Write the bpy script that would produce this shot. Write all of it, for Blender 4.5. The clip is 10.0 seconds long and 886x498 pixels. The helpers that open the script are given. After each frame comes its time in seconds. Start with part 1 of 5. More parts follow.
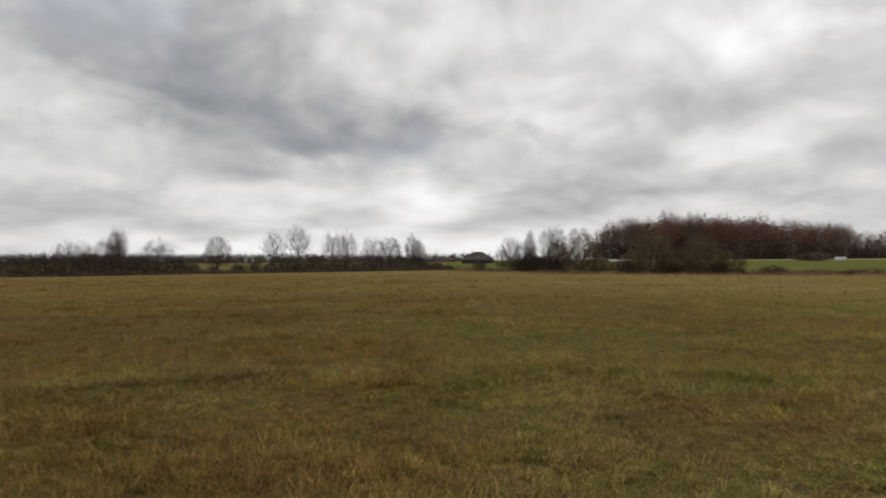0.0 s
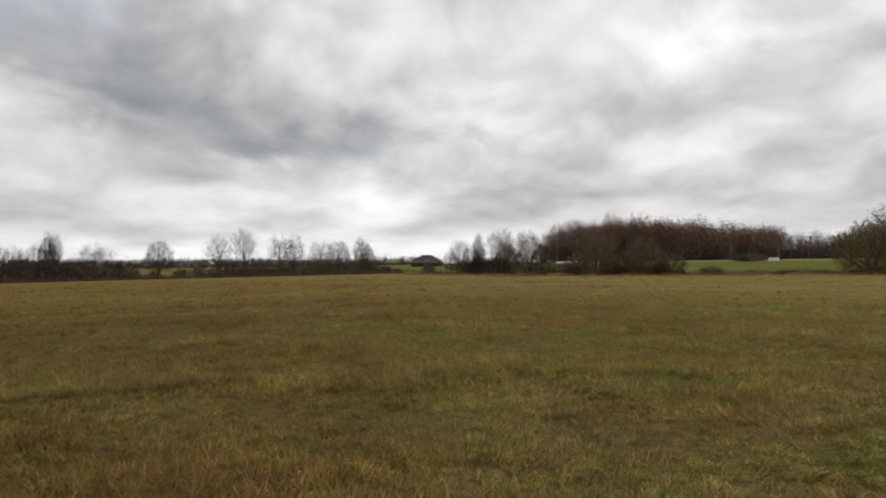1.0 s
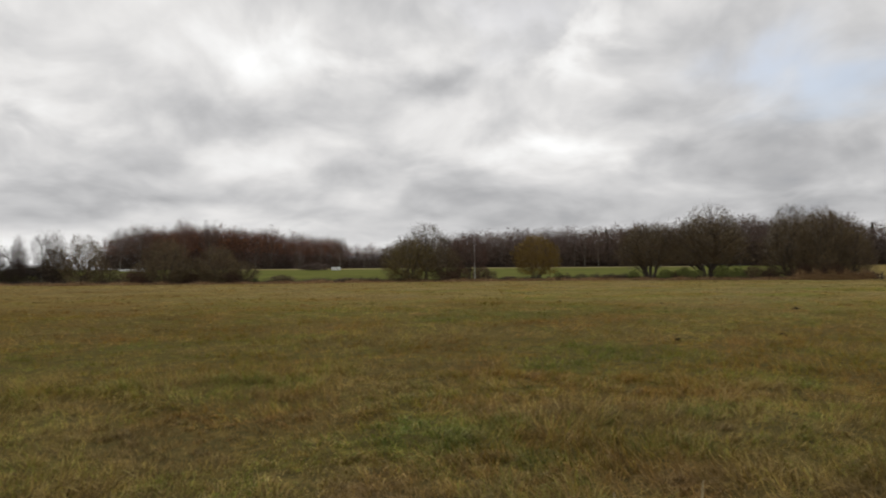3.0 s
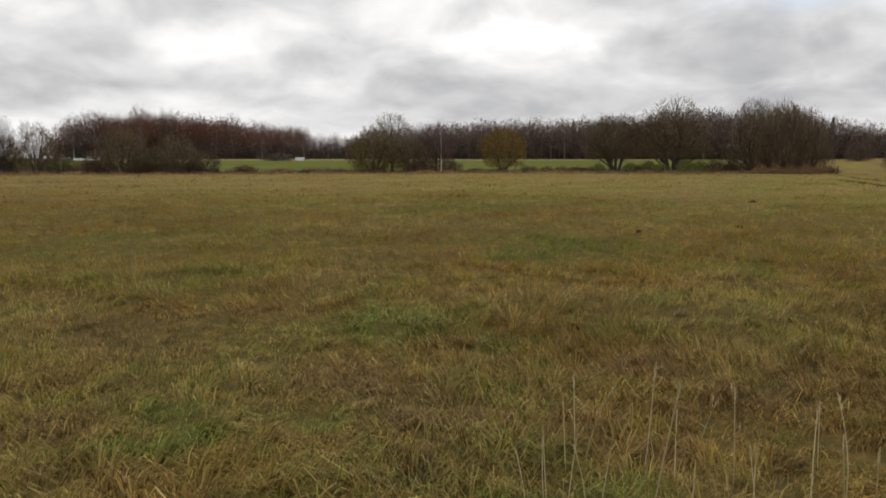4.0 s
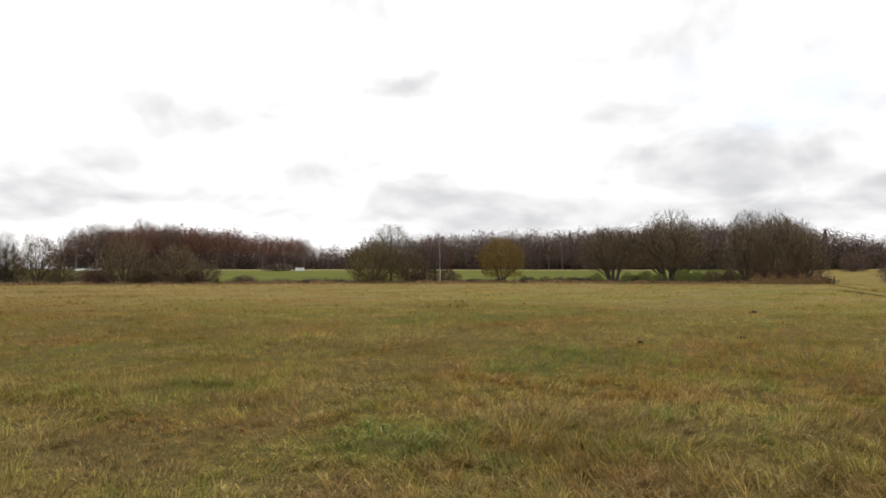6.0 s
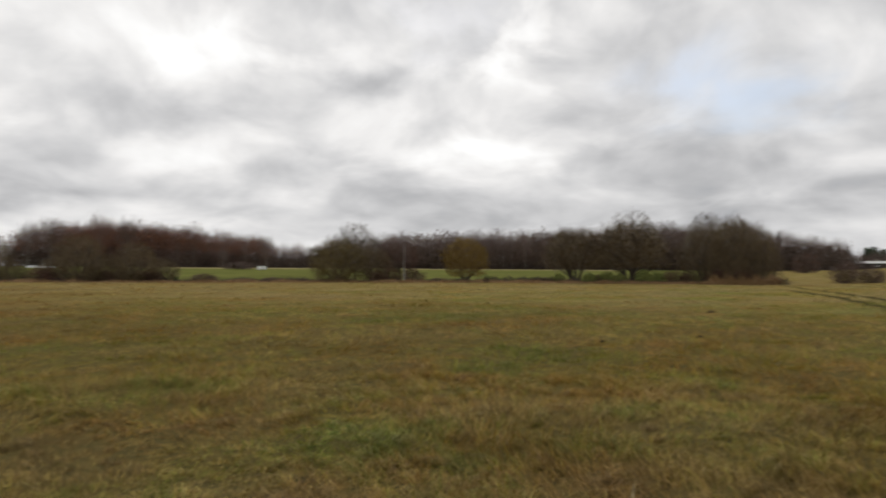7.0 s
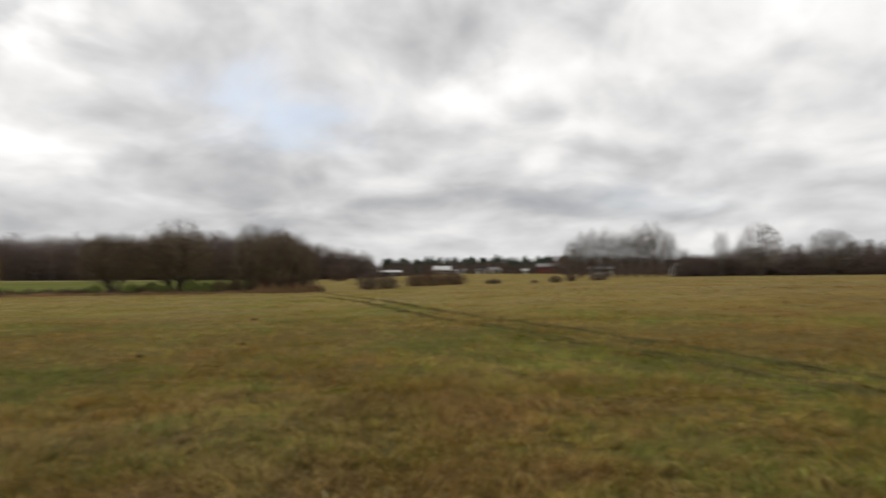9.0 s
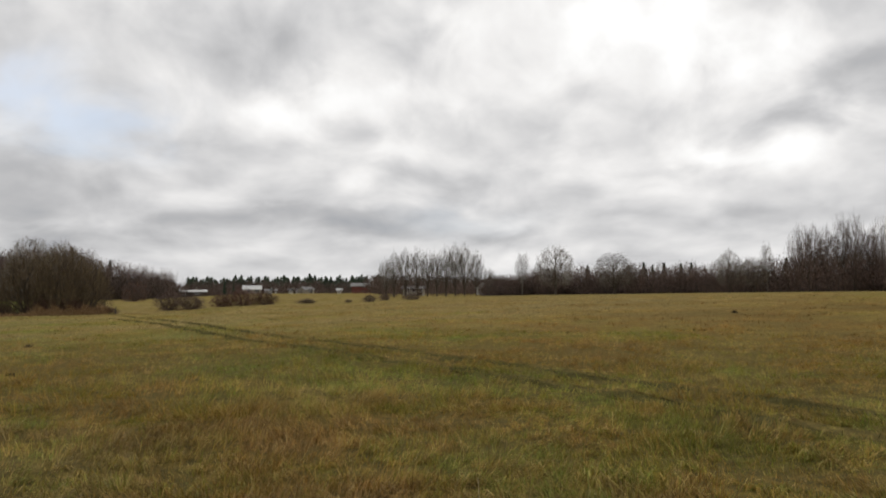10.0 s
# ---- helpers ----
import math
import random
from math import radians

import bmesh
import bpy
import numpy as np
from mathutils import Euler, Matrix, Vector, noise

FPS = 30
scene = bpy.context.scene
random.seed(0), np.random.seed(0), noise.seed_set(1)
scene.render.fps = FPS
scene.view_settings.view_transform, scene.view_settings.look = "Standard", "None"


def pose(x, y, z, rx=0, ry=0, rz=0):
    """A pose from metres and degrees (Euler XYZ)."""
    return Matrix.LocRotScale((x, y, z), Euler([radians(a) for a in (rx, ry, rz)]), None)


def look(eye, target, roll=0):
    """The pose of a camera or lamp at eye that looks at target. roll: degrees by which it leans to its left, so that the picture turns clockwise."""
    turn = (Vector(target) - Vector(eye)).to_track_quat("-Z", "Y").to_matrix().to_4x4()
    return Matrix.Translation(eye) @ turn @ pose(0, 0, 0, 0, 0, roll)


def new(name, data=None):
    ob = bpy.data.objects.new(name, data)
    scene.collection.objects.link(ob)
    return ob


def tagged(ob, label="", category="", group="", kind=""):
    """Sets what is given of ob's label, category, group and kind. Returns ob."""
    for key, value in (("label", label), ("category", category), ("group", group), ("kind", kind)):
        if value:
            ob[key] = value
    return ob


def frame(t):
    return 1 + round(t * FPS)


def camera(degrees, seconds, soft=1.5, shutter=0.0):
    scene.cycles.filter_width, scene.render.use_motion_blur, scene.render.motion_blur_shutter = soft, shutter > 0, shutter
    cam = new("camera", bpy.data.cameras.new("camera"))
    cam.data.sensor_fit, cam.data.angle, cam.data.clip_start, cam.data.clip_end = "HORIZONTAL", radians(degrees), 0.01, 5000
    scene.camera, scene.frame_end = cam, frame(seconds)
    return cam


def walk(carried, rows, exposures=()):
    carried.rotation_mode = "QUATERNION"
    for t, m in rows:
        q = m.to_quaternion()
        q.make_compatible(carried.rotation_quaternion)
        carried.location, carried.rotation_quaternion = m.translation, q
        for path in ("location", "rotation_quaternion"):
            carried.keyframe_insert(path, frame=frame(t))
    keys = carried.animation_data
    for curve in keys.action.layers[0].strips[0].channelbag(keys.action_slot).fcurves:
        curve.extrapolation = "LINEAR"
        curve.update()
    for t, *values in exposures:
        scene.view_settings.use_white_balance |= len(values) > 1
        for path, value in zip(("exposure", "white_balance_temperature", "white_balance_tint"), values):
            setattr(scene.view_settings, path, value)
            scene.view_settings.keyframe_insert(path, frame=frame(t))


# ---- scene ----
cam = camera(67.8, 10.0, soft=1.7, shutter=0.25)
EYE = 1.6
# seconds, x, y, tilt up, lean, heading (degrees)
ROWS = [
    (0.0, -0.06, 0.08, 1.01, 0.34, 0.0), (0.1, -0.07, 0.08, 1.02, 0.40, -1.6), (0.2, -0.07, 0.08, 1.03, 0.45, -2.6),
    (0.3, -0.08, 0.09, 1.04, 0.50, -3.15), (0.5, -0.08, 0.09, 1.06, 0.56, -3.54), (0.8, -0.07, 0.09, 1.15, 0.65, -3.5), (0.9, -0.065, 0.09, 1.2, 0.7, -3.75),
    (1.0, -0.06, 0.09, 1.24, 0.75, -4.43), (1.1, -0.05, 0.08, 1.26, 0.76, -6.2), (1.2, -0.03, 0.07, 1.28, 0.77, -9.0),
    (1.3, -0.02, 0.07, 1.29, 0.78, -12.6), (1.4, -0.01, 0.06, 1.30, 0.79, -16.4), (1.5, 0.0, 0.05, 1.30, 0.79, -19.31),
    (1.6, -0.01, 0.04, 1.22, 0.79, -20.7), (1.8, -0.02, 0.02, 1.02, 0.79, -21.4), (2.0, -0.03, 0.01, 0.96, 0.79, -21.52),
    (2.3, -0.02, 0.0, 1.20, 0.74, -21.9), (2.4, -0.01, -0.01, 1.32, 0.73, -22.9), (2.5, -0.01, -0.01, 1.41, 0.72, -24.94),
    (2.6, 0.0, -0.02, 1.48, 0.66, -28.1), (2.7, 0.0, -0.03, 1.54, 0.57, -31.85),
]
ROWS += [
    (2.9, -0.01, -0.03, 1.60, 0.45, -38.2), (3.1, -0.02, -0.03, 1.58, 0.35, -41.6), (3.3, -0.03, -0.03, 1.45, 0.28, -42.6),
    (3.5, -0.04, -0.03, 0.95, 0.22, -42.85), (3.65, -0.04, -0.02, -0.75, 0.18, -42.93),
    (3.8, -0.04, -0.02, -4.05, 0.15, -43.01), (3.9, -0.04, -0.03, -6.3, 0.05, -43.1), (4.0, -0.04, -0.03, -7.79, -0.04, -43.20),
    (4.1, -0.04, -0.03, -8.6, -0.08, -43.26), (4.25, -0.03, -0.02, -9.15, -0.14, -43.36), (4.5, -0.02, -0.02, -9.43, -0.21, -43.45),
    (5.0, 0.0, -0.01, -9.59, -0.09, -43.28), (5.25, 0.01, 0.0, -9.25, -0.06, -43.32), (5.4, 0.02, 0.0, -6.2, -0.04, -43.38),
    (5.5, 0.03, 0.01, -2.89, -0.03, -43.41), (5.6, 0.03, 0.01, -0.35, 0.06, -43.41), (5.7, 0.04, 0.02, 1.10, 0.12, -43.41),
]
ROWS += [
    (5.9, 0.04, 0.03, 1.75, 0.0, -43.35), (6.3, 0.03, 0.05, 1.60, -0.2, -43.1), (6.7, 0.03, 0.06, 1.48, -0.33, -42.85),
    (6.8, 0.03, 0.06, 1.49, -0.35, -42.99), (6.9, 0.03, 0.06, 1.57, -0.36, -44.0), (7.0, 0.03, 0.06, 1.70, -0.38, -46.42),
    (7.1, 0.04, 0.05, 1.91, -0.41, -50.5), (7.2, 0.04, 0.03, 2.12, -0.46, -55.5), (7.3, 0.05, 0.01, 2.25, -0.52, -60.2),
    (7.4, 0.05, 0.0, 2.32, -0.57, -64.2), (7.5, 0.06, -0.01, 2.26, -0.64, -67.54), (7.6, 0.05, -0.02, 2.12, -0.53, -69.8),
    (7.7, 0.05, -0.02, 2.2, -0.4, -71.0), (8.0, 0.04, -0.02, 2.50, -0.14, -71.68), (8.5, 0.02, -0.02, 2.61, -0.07, -71.34),
    (8.6, 0.01, -0.03, 2.62, 0.0, -71.55), (8.7, 0.0, -0.05, 2.62, 0.05, -72.6), (8.8, 0.0, -0.07, 2.61, 0.11, -74.9),
    (8.9, -0.01, -0.09, 2.6, 0.18, -78.9),
]
ROWS += [
    (9.0, -0.02, -0.10, 2.58, 0.24, -84.16), (9.1, -0.02, -0.11, 2.53, 0.28, -89.3), (9.2, -0.02, -0.11, 2.48, 0.32, -93.5),
    (9.3, -0.02, -0.12, 2.43, 0.36, -96.6), (9.4, -0.02, -0.12, 2.4, 0.39, -98.5), (9.5, -0.02, -0.12, 2.38, 0.41, -99.41),
    (9.7, -0.02, -0.12, 2.45, 0.42, -99.75), (9.85, -0.03, -0.12, 2.75, 0.43, -99.95), (10.0, -0.03, -0.12, 4.18, 0.45, -100.18),
]
# the camera opens up when it is tilted to the ground and closes again
EXPOSURES = [(0.0, -0.1), (1.0, 0.0), (2.5, 0.0), (3.6, -0.1), (3.8, -0.1), (4.0, 0.22), (4.2, 0.68), (4.5, 1.1), (5.0, 1.4), (5.3, 1.45), (5.5, 1.5), (5.7, 1.2), (6.2, 0.45),
             (6.8, 0.1), (7.5, 0.1), (8.5, 0.15), (10.0, 0.1)]
walk(cam, [(t, pose(x, y, EYE, 90 + up, lean, heading)) for t, x, y, up, lean, heading in ROWS], EXPOSURES)


# ---- small node helpers ----
def polar(az, r):
    """The place at that bearing (degrees, to the left of north) and distance."""
    return -math.sin(radians(az)) * r, math.cos(radians(az)) * r


class Nodes:
    def __init__(self, tree):
        self.tree = tree

    def add(self, kind):
        return self.tree.nodes.new(kind)

    def wire(self, value, socket):
        if isinstance(value, bpy.types.NodeSocket):
            self.tree.links.new(value, socket)
        else:
            socket.default_value = value

    def math(self, op, a, b=0.0, c=0.0, clamp=False):
        node = self.add("ShaderNodeMath")
        node.operation, node.use_clamp = op, clamp
        for value, socket in zip((a, b, c), node.inputs):
            self.wire(value, socket)
        return node.outputs[0]

    def vec(self, op, a, b=(0, 0, 0)):
        node = self.add("ShaderNodeVectorMath")
        node.operation = op
        self.wire(a, node.inputs[0])
        if op == "SCALE":
            self.wire(b, node.inputs["Scale"])
        else:
            self.wire(b, node.inputs[1])
        return node.outputs["Value"] if op in ("DOT_PRODUCT", "LENGTH", "DISTANCE") else node.outputs["Vector"]

    def noise(self, vector, scale, detail=3.0, rough=0.5, distort=0.0):
        node = self.add("ShaderNodeTexNoise")
        self.wire(vector, node.inputs["Vector"])
        node.inputs["Scale"].default_value, node.inputs["Detail"].default_value = scale, detail
        node.inputs["Roughness"].default_value, node.inputs["Distortion"].default_value = rough, distort
        return node.outputs["Fac"]

    def ramp(self, value, stops, smooth=False):
        node = self.add("ShaderNodeValToRGB")
        if smooth:
            node.color_ramp.interpolation = "EASE"
        while len(node.color_ramp.elements) < len(stops):
            node.color_ramp.elements.new(0.5)
        for stop, (at, colour) in zip(node.color_ramp.elements, stops):
            stop.position, stop.color = at, (*colour, 1)
        self.wire(value, node.inputs[0])
        return node.outputs[0]

    def mix(self, fac, a, b, blend="MIX"):
        node = self.add("ShaderNodeMix")
        node.data_type, node.blend_type = "RGBA", blend
        self.wire(fac, node.inputs["Factor"])
        for value, socket in ((a, node.inputs[6]), (b, node.inputs[7])):
            self.wire((*value, 1) if isinstance(value, tuple) and len(value) == 3 else value, socket)
        return node.outputs[2]

    def span(self, value, a, b, c=0.0, d=1.0):
        node = self.add("ShaderNodeMapRange")
        node.interpolation_type = "SMOOTHSTEP"
        for v, socket in zip((value, a, b, c, d), node.inputs):
            self.wire(v, socket)
        return node.outputs[0]

    def bumps(self, coords, spots):
        """Sum of soft round patches: x, y, half widths and strength."""
        total = 0.0
        for x, y, sx, sy, strength in spots:
            d = self.vec("MULTIPLY", self.vec("SUBTRACT", coords, (x, y, 0)), (1 / sx, 1 / sy, 0))
            total = self.math("MULTIPLY_ADD", self.math("POWER", 0.4, self.vec("DOT_PRODUCT", d, d)), strength, total)
        return total


# ---- sky: a broken autumn overcast over a pale clear sky ----
# bearing, height above the horizon, half widths (all degrees), strength
BRIGHT = [
    (-9.8, 12.1, 4.4, 1.8, 0.34), (1.6, 5.4, 3.8, 2.0, 0.36), (11.9, 8.2, 2.0, 1.0, 0.2), (-23.8, 8.6, 5.0, 1.6, 0.26), (-26.5, 16.9, 5.0, 2.6, 0.3),
    (-14.0, 17.5, 10.0, 4.0, 0.12), (17.0, 5.8, 7.0, 1.2, 0.16), (14.0, 0.8, 14.0, 1.2, 0.42), (27.4, 11.4, 4.0, 1.6, 0.16), (-48.5, 10.2, 6.0, 1.7, 0.36),
    (-53.0, 18.0, 3.0, 4.5, 0.30), (-4.0, 1.6, 8.0, 1.3, 0.22), (-35.0, 20.0, 5.0, 2.5, 0.12), (-89.5, 15.6, 7.0, 1.8, 0.26), (-101.6, 16.6, 9.0, 2.4, 0.15),
    (-128.0, 11.6, 5.0, 1.4, 0.22), (-119.0, 21.2, 9.0, 5.0, 0.44), (-104.0, 25.0, 10.0, 4.0, 0.16), (3.0, 20.0, 9.0, 4.0, 0.22), (-122.0, 11.0, 5.0, 1.2, 0.2), (-97.0, 9.0, 5.0, 1.3, 0.16),
]
DARK = [
    (16.8, 12.6, 7.0, 2.4, 0.21), (24.0, 15.6, 7.0, 3.2, 0.24), (5.5, 10.4, 6.0, 1.8, 0.3), (10.0, 9.6, 5.0, 2.2, 0.06), (20.0, 20.0, 10.0, 3.5, 0.16), 
    (-8.2, 6.8, 3.5, 1.0, 0.14), (-15.0, 5.2, 4.0, 0.8, 0.12), (-34.0, 8.7, 5.0, 1.4, 0.06), (-36.3, 4.6, 6.0, 0.9, 0.06), (-56.5, 13.4, 5.0, 1.2, 0.08),
    (-60.0, 8.4, 6.0, 1.2, 0.1), (-68.2, 4.5, 7.0, 0.9, 0.12), (-83.6, 6.8, 7.0, 1.0, 0.13), (-82.0, 21.0, 9.0, 2.6, 0.07), (-130.5, 15.0, 5.0, 2.0, 0.16),
    (-109.0, 11.8, 5.0, 1.3, 0.04), (-103.5, 5.0, 6.0, 0.7, 0.1), (-128.0, 6.0, 7.0, 1.0, 0.12), (-41.0, 16.5, 6.0, 1.6, 0.12), (-68.0, 5.5, 22.0, 3.2, 0.09), (-96.0, 6.5, 10.0, 2.6, 0.06),
]
CLEAR = [(-69.8, 14.3, 4.6, 2.2, 0.62), (-73.0, 12.6, 3.0, 1.2, 0.2), (27.0, 19.0, 4.0, 3.0, 0.2), (4.0, 9.2, 3.0, 1.0, 0.2), (-47.0, 21.0, 3.0, 3.0, 0.2), (-101.0, 6.4, 5.0, 1.0, 0.15)]
SUN_HEADING, SUN_HEIGHT = -45.0, 32.0


def build_sky():
    world = bpy.data.worlds.new("sky")
    scene.world = world
    world.use_nodes = True
    n = Nodes(world.node_tree)
    n.tree.nodes.clear()
    way = n.vec("NORMALIZE", n.add("ShaderNodeTexCoord").outputs["Generated"])
    split = n.add("ShaderNodeSeparateXYZ")
    n.wire(way, split.inputs[0])
    x, y, z = split.outputs
    up = n.math("MAXIMUM", z, 0.0)
    # bearing and height in degrees; the deck is drawn out along the horizon and rounder overhead
    az = n.math("MULTIPLY", n.math("ARCTAN2", n.math("MULTIPLY", x, -1), y), 57.2958)
    el = n.math("MULTIPLY", n.math("ARCSINE", z), 57.2958)
    deck = n.add("ShaderNodeCombineXYZ")
    n.wire(n.math("MULTIPLY", az, 0.05), deck.inputs[0])
    n.wire(n.math("MULTIPLY", n.math("LOGARITHM", n.math("MULTIPLY_ADD", n.math("MAXIMUM", el, 0.0), 0.125, 1.0), 2.71828), 1.6), deck.inputs[1])
    deck = deck.outputs[0]
    swirl = n.add("ShaderNodeTexNoise")
    swirl.inputs["Scale"].default_value, swirl.inputs["Detail"].default_value = 1.5, 1
    n.wire(n.vec("ADD", deck, (13, 5, 1)), swirl.inputs["Vector"])
    torn = n.vec("SUBTRACT", swirl.outputs["Color"], (0.5, 0.5, 0.5))
    bent = n.vec("ADD", deck, n.vec("SCALE", torn, 0.35))
    ruffle = n.math("MULTIPLY_ADD", up, 3.2, 0.35)
    patch = n.add("ShaderNodeCombineXYZ")
    n.wire(az, patch.inputs[0])
    n.wire(el, patch.inputs[1])
    edge = n.add("ShaderNodeTexNoise")
    edge.inputs["Scale"].default_value, edge.inputs["Detail"].default_value, edge.inputs["Roughness"].default_value = 3.0, 4, 0.5
    n.wire(n.vec("ADD", bent, (31, 7, 3)), edge.inputs["Vector"])
    shift = n.vec("MULTIPLY", n.vec("SUBTRACT", edge.outputs["Color"], (0.5, 0.5, 0.5)), (17, 6.5, 0))
    at = n.vec("ADD", patch.outputs[0], n.vec("SCALE", shift, ruffle))
    # heaped clouds: lit tops over flat grey bases, in three sizes
    big = n.noise(bent, 1.15, 2, 0.4)
    mid = n.noise(n.vec("ADD", bent, (4, 2, 0)), 2.5, 4, 0.44)
    above = n.noise(n.vec("ADD", bent, (4.03, 2.15, 0)), 2.5, 4, 0.44)
    fine = n.noise(n.vec("ADD", bent, (9, 1, 2)), 6.5, 4, 0.5)
    level = n.math("MULTIPLY_ADD", n.math("SUBTRACT", big, 0.5), 0.42, 0.63)
    level = n.math("MULTIPLY_ADD", n.math("SUBTRACT", mid, 0.5), 0.26, level)
    level = n.math("MULTIPLY_ADD", n.math("SUBTRACT", fine, 0.5), 0.2, level)
    level = n.math("MULTIPLY_ADD", n.math("SUBTRACT", mid, above), 0.3, level)
    level = n.math("ADD", level, n.math("MULTIPLY_ADD", n.bumps(at, DARK), -0.98, n.math("MULTIPLY", n.bumps(at, BRIGHT), 0.85)))
    cloud = n.ramp(level, [(0.0, (0.22, 0.232, 0.255)), (0.3, (0.33, 0.343, 0.368)), (0.46, (0.46, 0.461, 0.47)), (0.58, (0.60, 0.598, 0.603)), (0.76, (0.825, 0.814, 0.805)), (1.0, (1.05, 1.05, 1.04))])
    sky = n.add("ShaderNodeTexSky")
    sky.sky_type, sky.sun_disc = "NISHITA", False
    sky.sun_elevation, sky.sun_rotation = radians(SUN_HEIGHT), radians(-SUN_HEADING)
    blue = n.mix(1.0, sky.outputs[0], (0.10, 0.10, 0.10), "MULTIPLY")
    veil = n.mix(0.6, blue, (0.56, 0.635, 0.76))
    clear = n.math("MULTIPLY", n.bumps(at, CLEAR), 1.3, clamp=True)
    colour = n.mix(clear, cloud, veil)
    back = n.add("ShaderNodeBackground")
    n.wire(colour, back.inputs[0])
    back.inputs[1].default_value = 1.0
    n.tree.links.new(back.outputs[0], n.add("ShaderNodeOutputWorld").inputs[0])


build_sky()
sun = new("sun", bpy.data.lights.new("sun", "SUN"))
sun.data.energy, sun.data.angle, sun.data.color = 0.7, radians(25), (1.0, 0.96, 0.9)
sx, sy = polar(SUN_HEADING, math.cos(radians(SUN_HEIGHT)))
sun.matrix_world = look((0, 0, 60), (-sx, -sy, 60 - math.sin(radians(SUN_HEIGHT))))
sun.location = (sx * 80, sy * 80, 60)


# ---- materials ----
def material(name):
    mat = bpy.data.materials.new(name)
    mat.use_nodes = True
    n = Nodes(mat.node_tree)
    return mat, n, n.tree.nodes["Principled BSDF"]


def surface(name, dark, light, scale=4.0, rough=0.85, bump=0.3, stretch=(1, 1, 1), island=0.0, each=0.0, spec=0.3, metal=0.0):
    """A matt two-tone surface with fine grain and larger stains, in object space."""
    mat, n, p = material(name)
    at = n.vec("MULTIPLY", n.add("ShaderNodeTexCoord").outputs["Object"], stretch)
    fac = n.math("MULTIPLY_ADD", n.noise(at, scale * 0.18, 3), 0.6, n.math("MULTIPLY", n.noise(at, scale, 5, 0.6), 0.5))
    if island:
        fac = n.math("MULTIPLY_ADD", n.math("SUBTRACT", n.add("ShaderNodeNewGeometry").outputs["Random Per Island"], 0.5), island, fac)
    if each:
        fac = n.math("MULTIPLY_ADD", n.math("SUBTRACT", n.add("ShaderNodeObjectInfo").outputs["Random"], 0.5), each, fac)
    n.wire(n.mix(n.span(fac, 0.3, 0.8), dark, light), p.inputs["Base Color"])
    p.inputs["Roughness"].default_value, p.inputs["Specular IOR Level"].default_value, p.inputs["Metallic"].default_value = rough, spec, metal
    if bump:
        node = n.add("ShaderNodeBump")
        node.inputs["Strength"].default_value, node.inputs["Distance"].default_value = bump, 0.02
        n.wire(n.noise(at, scale * 3, 4, 0.6), node.inputs["Height"])
        n.wire(node.outputs[0], p.inputs["Normal"])
    return mat


# x, y, half widths, strength: fresher and drier spots in the meadow
FRESH = [
    (3.2, 2.6, 1.6, 1.4, 0.22),     (8.3, 6.7, 0.7, 0.6, 0.9), (10.1, 7.5, 1.3, 0.8, 0.6), (4.7, 4.9, 0.7, 0.6, 0.6), (3.7, 4.6, 0.6, 0.5, 0.4), (1.1, 3.9, 0.35, 0.3, 0.6), (1.5, 3.8, 0.3, 0.3, 0.6),
    (6.7, 3.7, 0.7, 0.6, 0.4), (9.0, 2.6, 0.6, 0.6, 0.4), (13.5, 15.3, 3.0, 1.6, 0.5), (18.9, 0.2, 3.0, 1.6, 0.5), (7.5, -4.1, 1.0, 1.0, 0.5), (24.8, -12.9, 4.0, 1.4, 0.5),
    (17.8, 2.2, 2.5, 1.2, 0.4), (32.0, 6.0, 12.0, 2.5, 0.3), (45.0, 22.0, 30.0, 14.0, 0.32), (42.0, -6.0, 25.0, 8.0, 0.12), (-1.5, 16.0, 3.0, 2.0, 0.35), (4.0, 14.0, 3.0, 2.0, 0.35),
]
DRY = [
    (2.4, 3.8, 0.7, 0.5, 0.4), (2.0, 6.2, 1.4, 0.7, 0.45), (4.5, 2.1, 0.8, 0.6, 0.4), (5.6, 4.8, 0.6, 0.5, 0.5), (2.3, 3.1, 0.5, 0.4, 0.4), (6.7, 8.1, 1.4, 0.8, 0.4),
    (2.2, 6.7, 1.0, 0.7, 0.3), (15.1, 12.2, 3.0, 1.2, 0.4), (7.8, 0.1, 1.2, 1.0, 0.5), (16.7, 3.6, 2.2, 0.8, 0.3), (18.6, -8.0, 4.0, 2.0, 0.35), (-6.0, 18.0, 6.0, 3.0, 0.3),
    (-8.0, 16.0, 10.0, 9.0, 0.3), (30.0, -20.0, 14.0, 8.0, 0.3), (0.0, 30.0, 14.0, 4.0, 0.25), (-14.0, 26.0, 8.0, 6.0, 0.25), (-40.0, 62.0, 34.0, 30.0, 0.4), (4.0, 62.0, 26.0, 24.0, 0.25), (64.0, -26.0, 36.0, 24.0, 0.3), (34.0, -40.0, 24.0, 18.0, 0.35),
]

# x, y, half widths, strength: spots in the north-west where the sward is darker
DARK_SWARD = [(-22.0, 34.0, 34.0, 38.0, 0.24), (-5.0, 5.0, 4.0, 5.0, 0.12)]


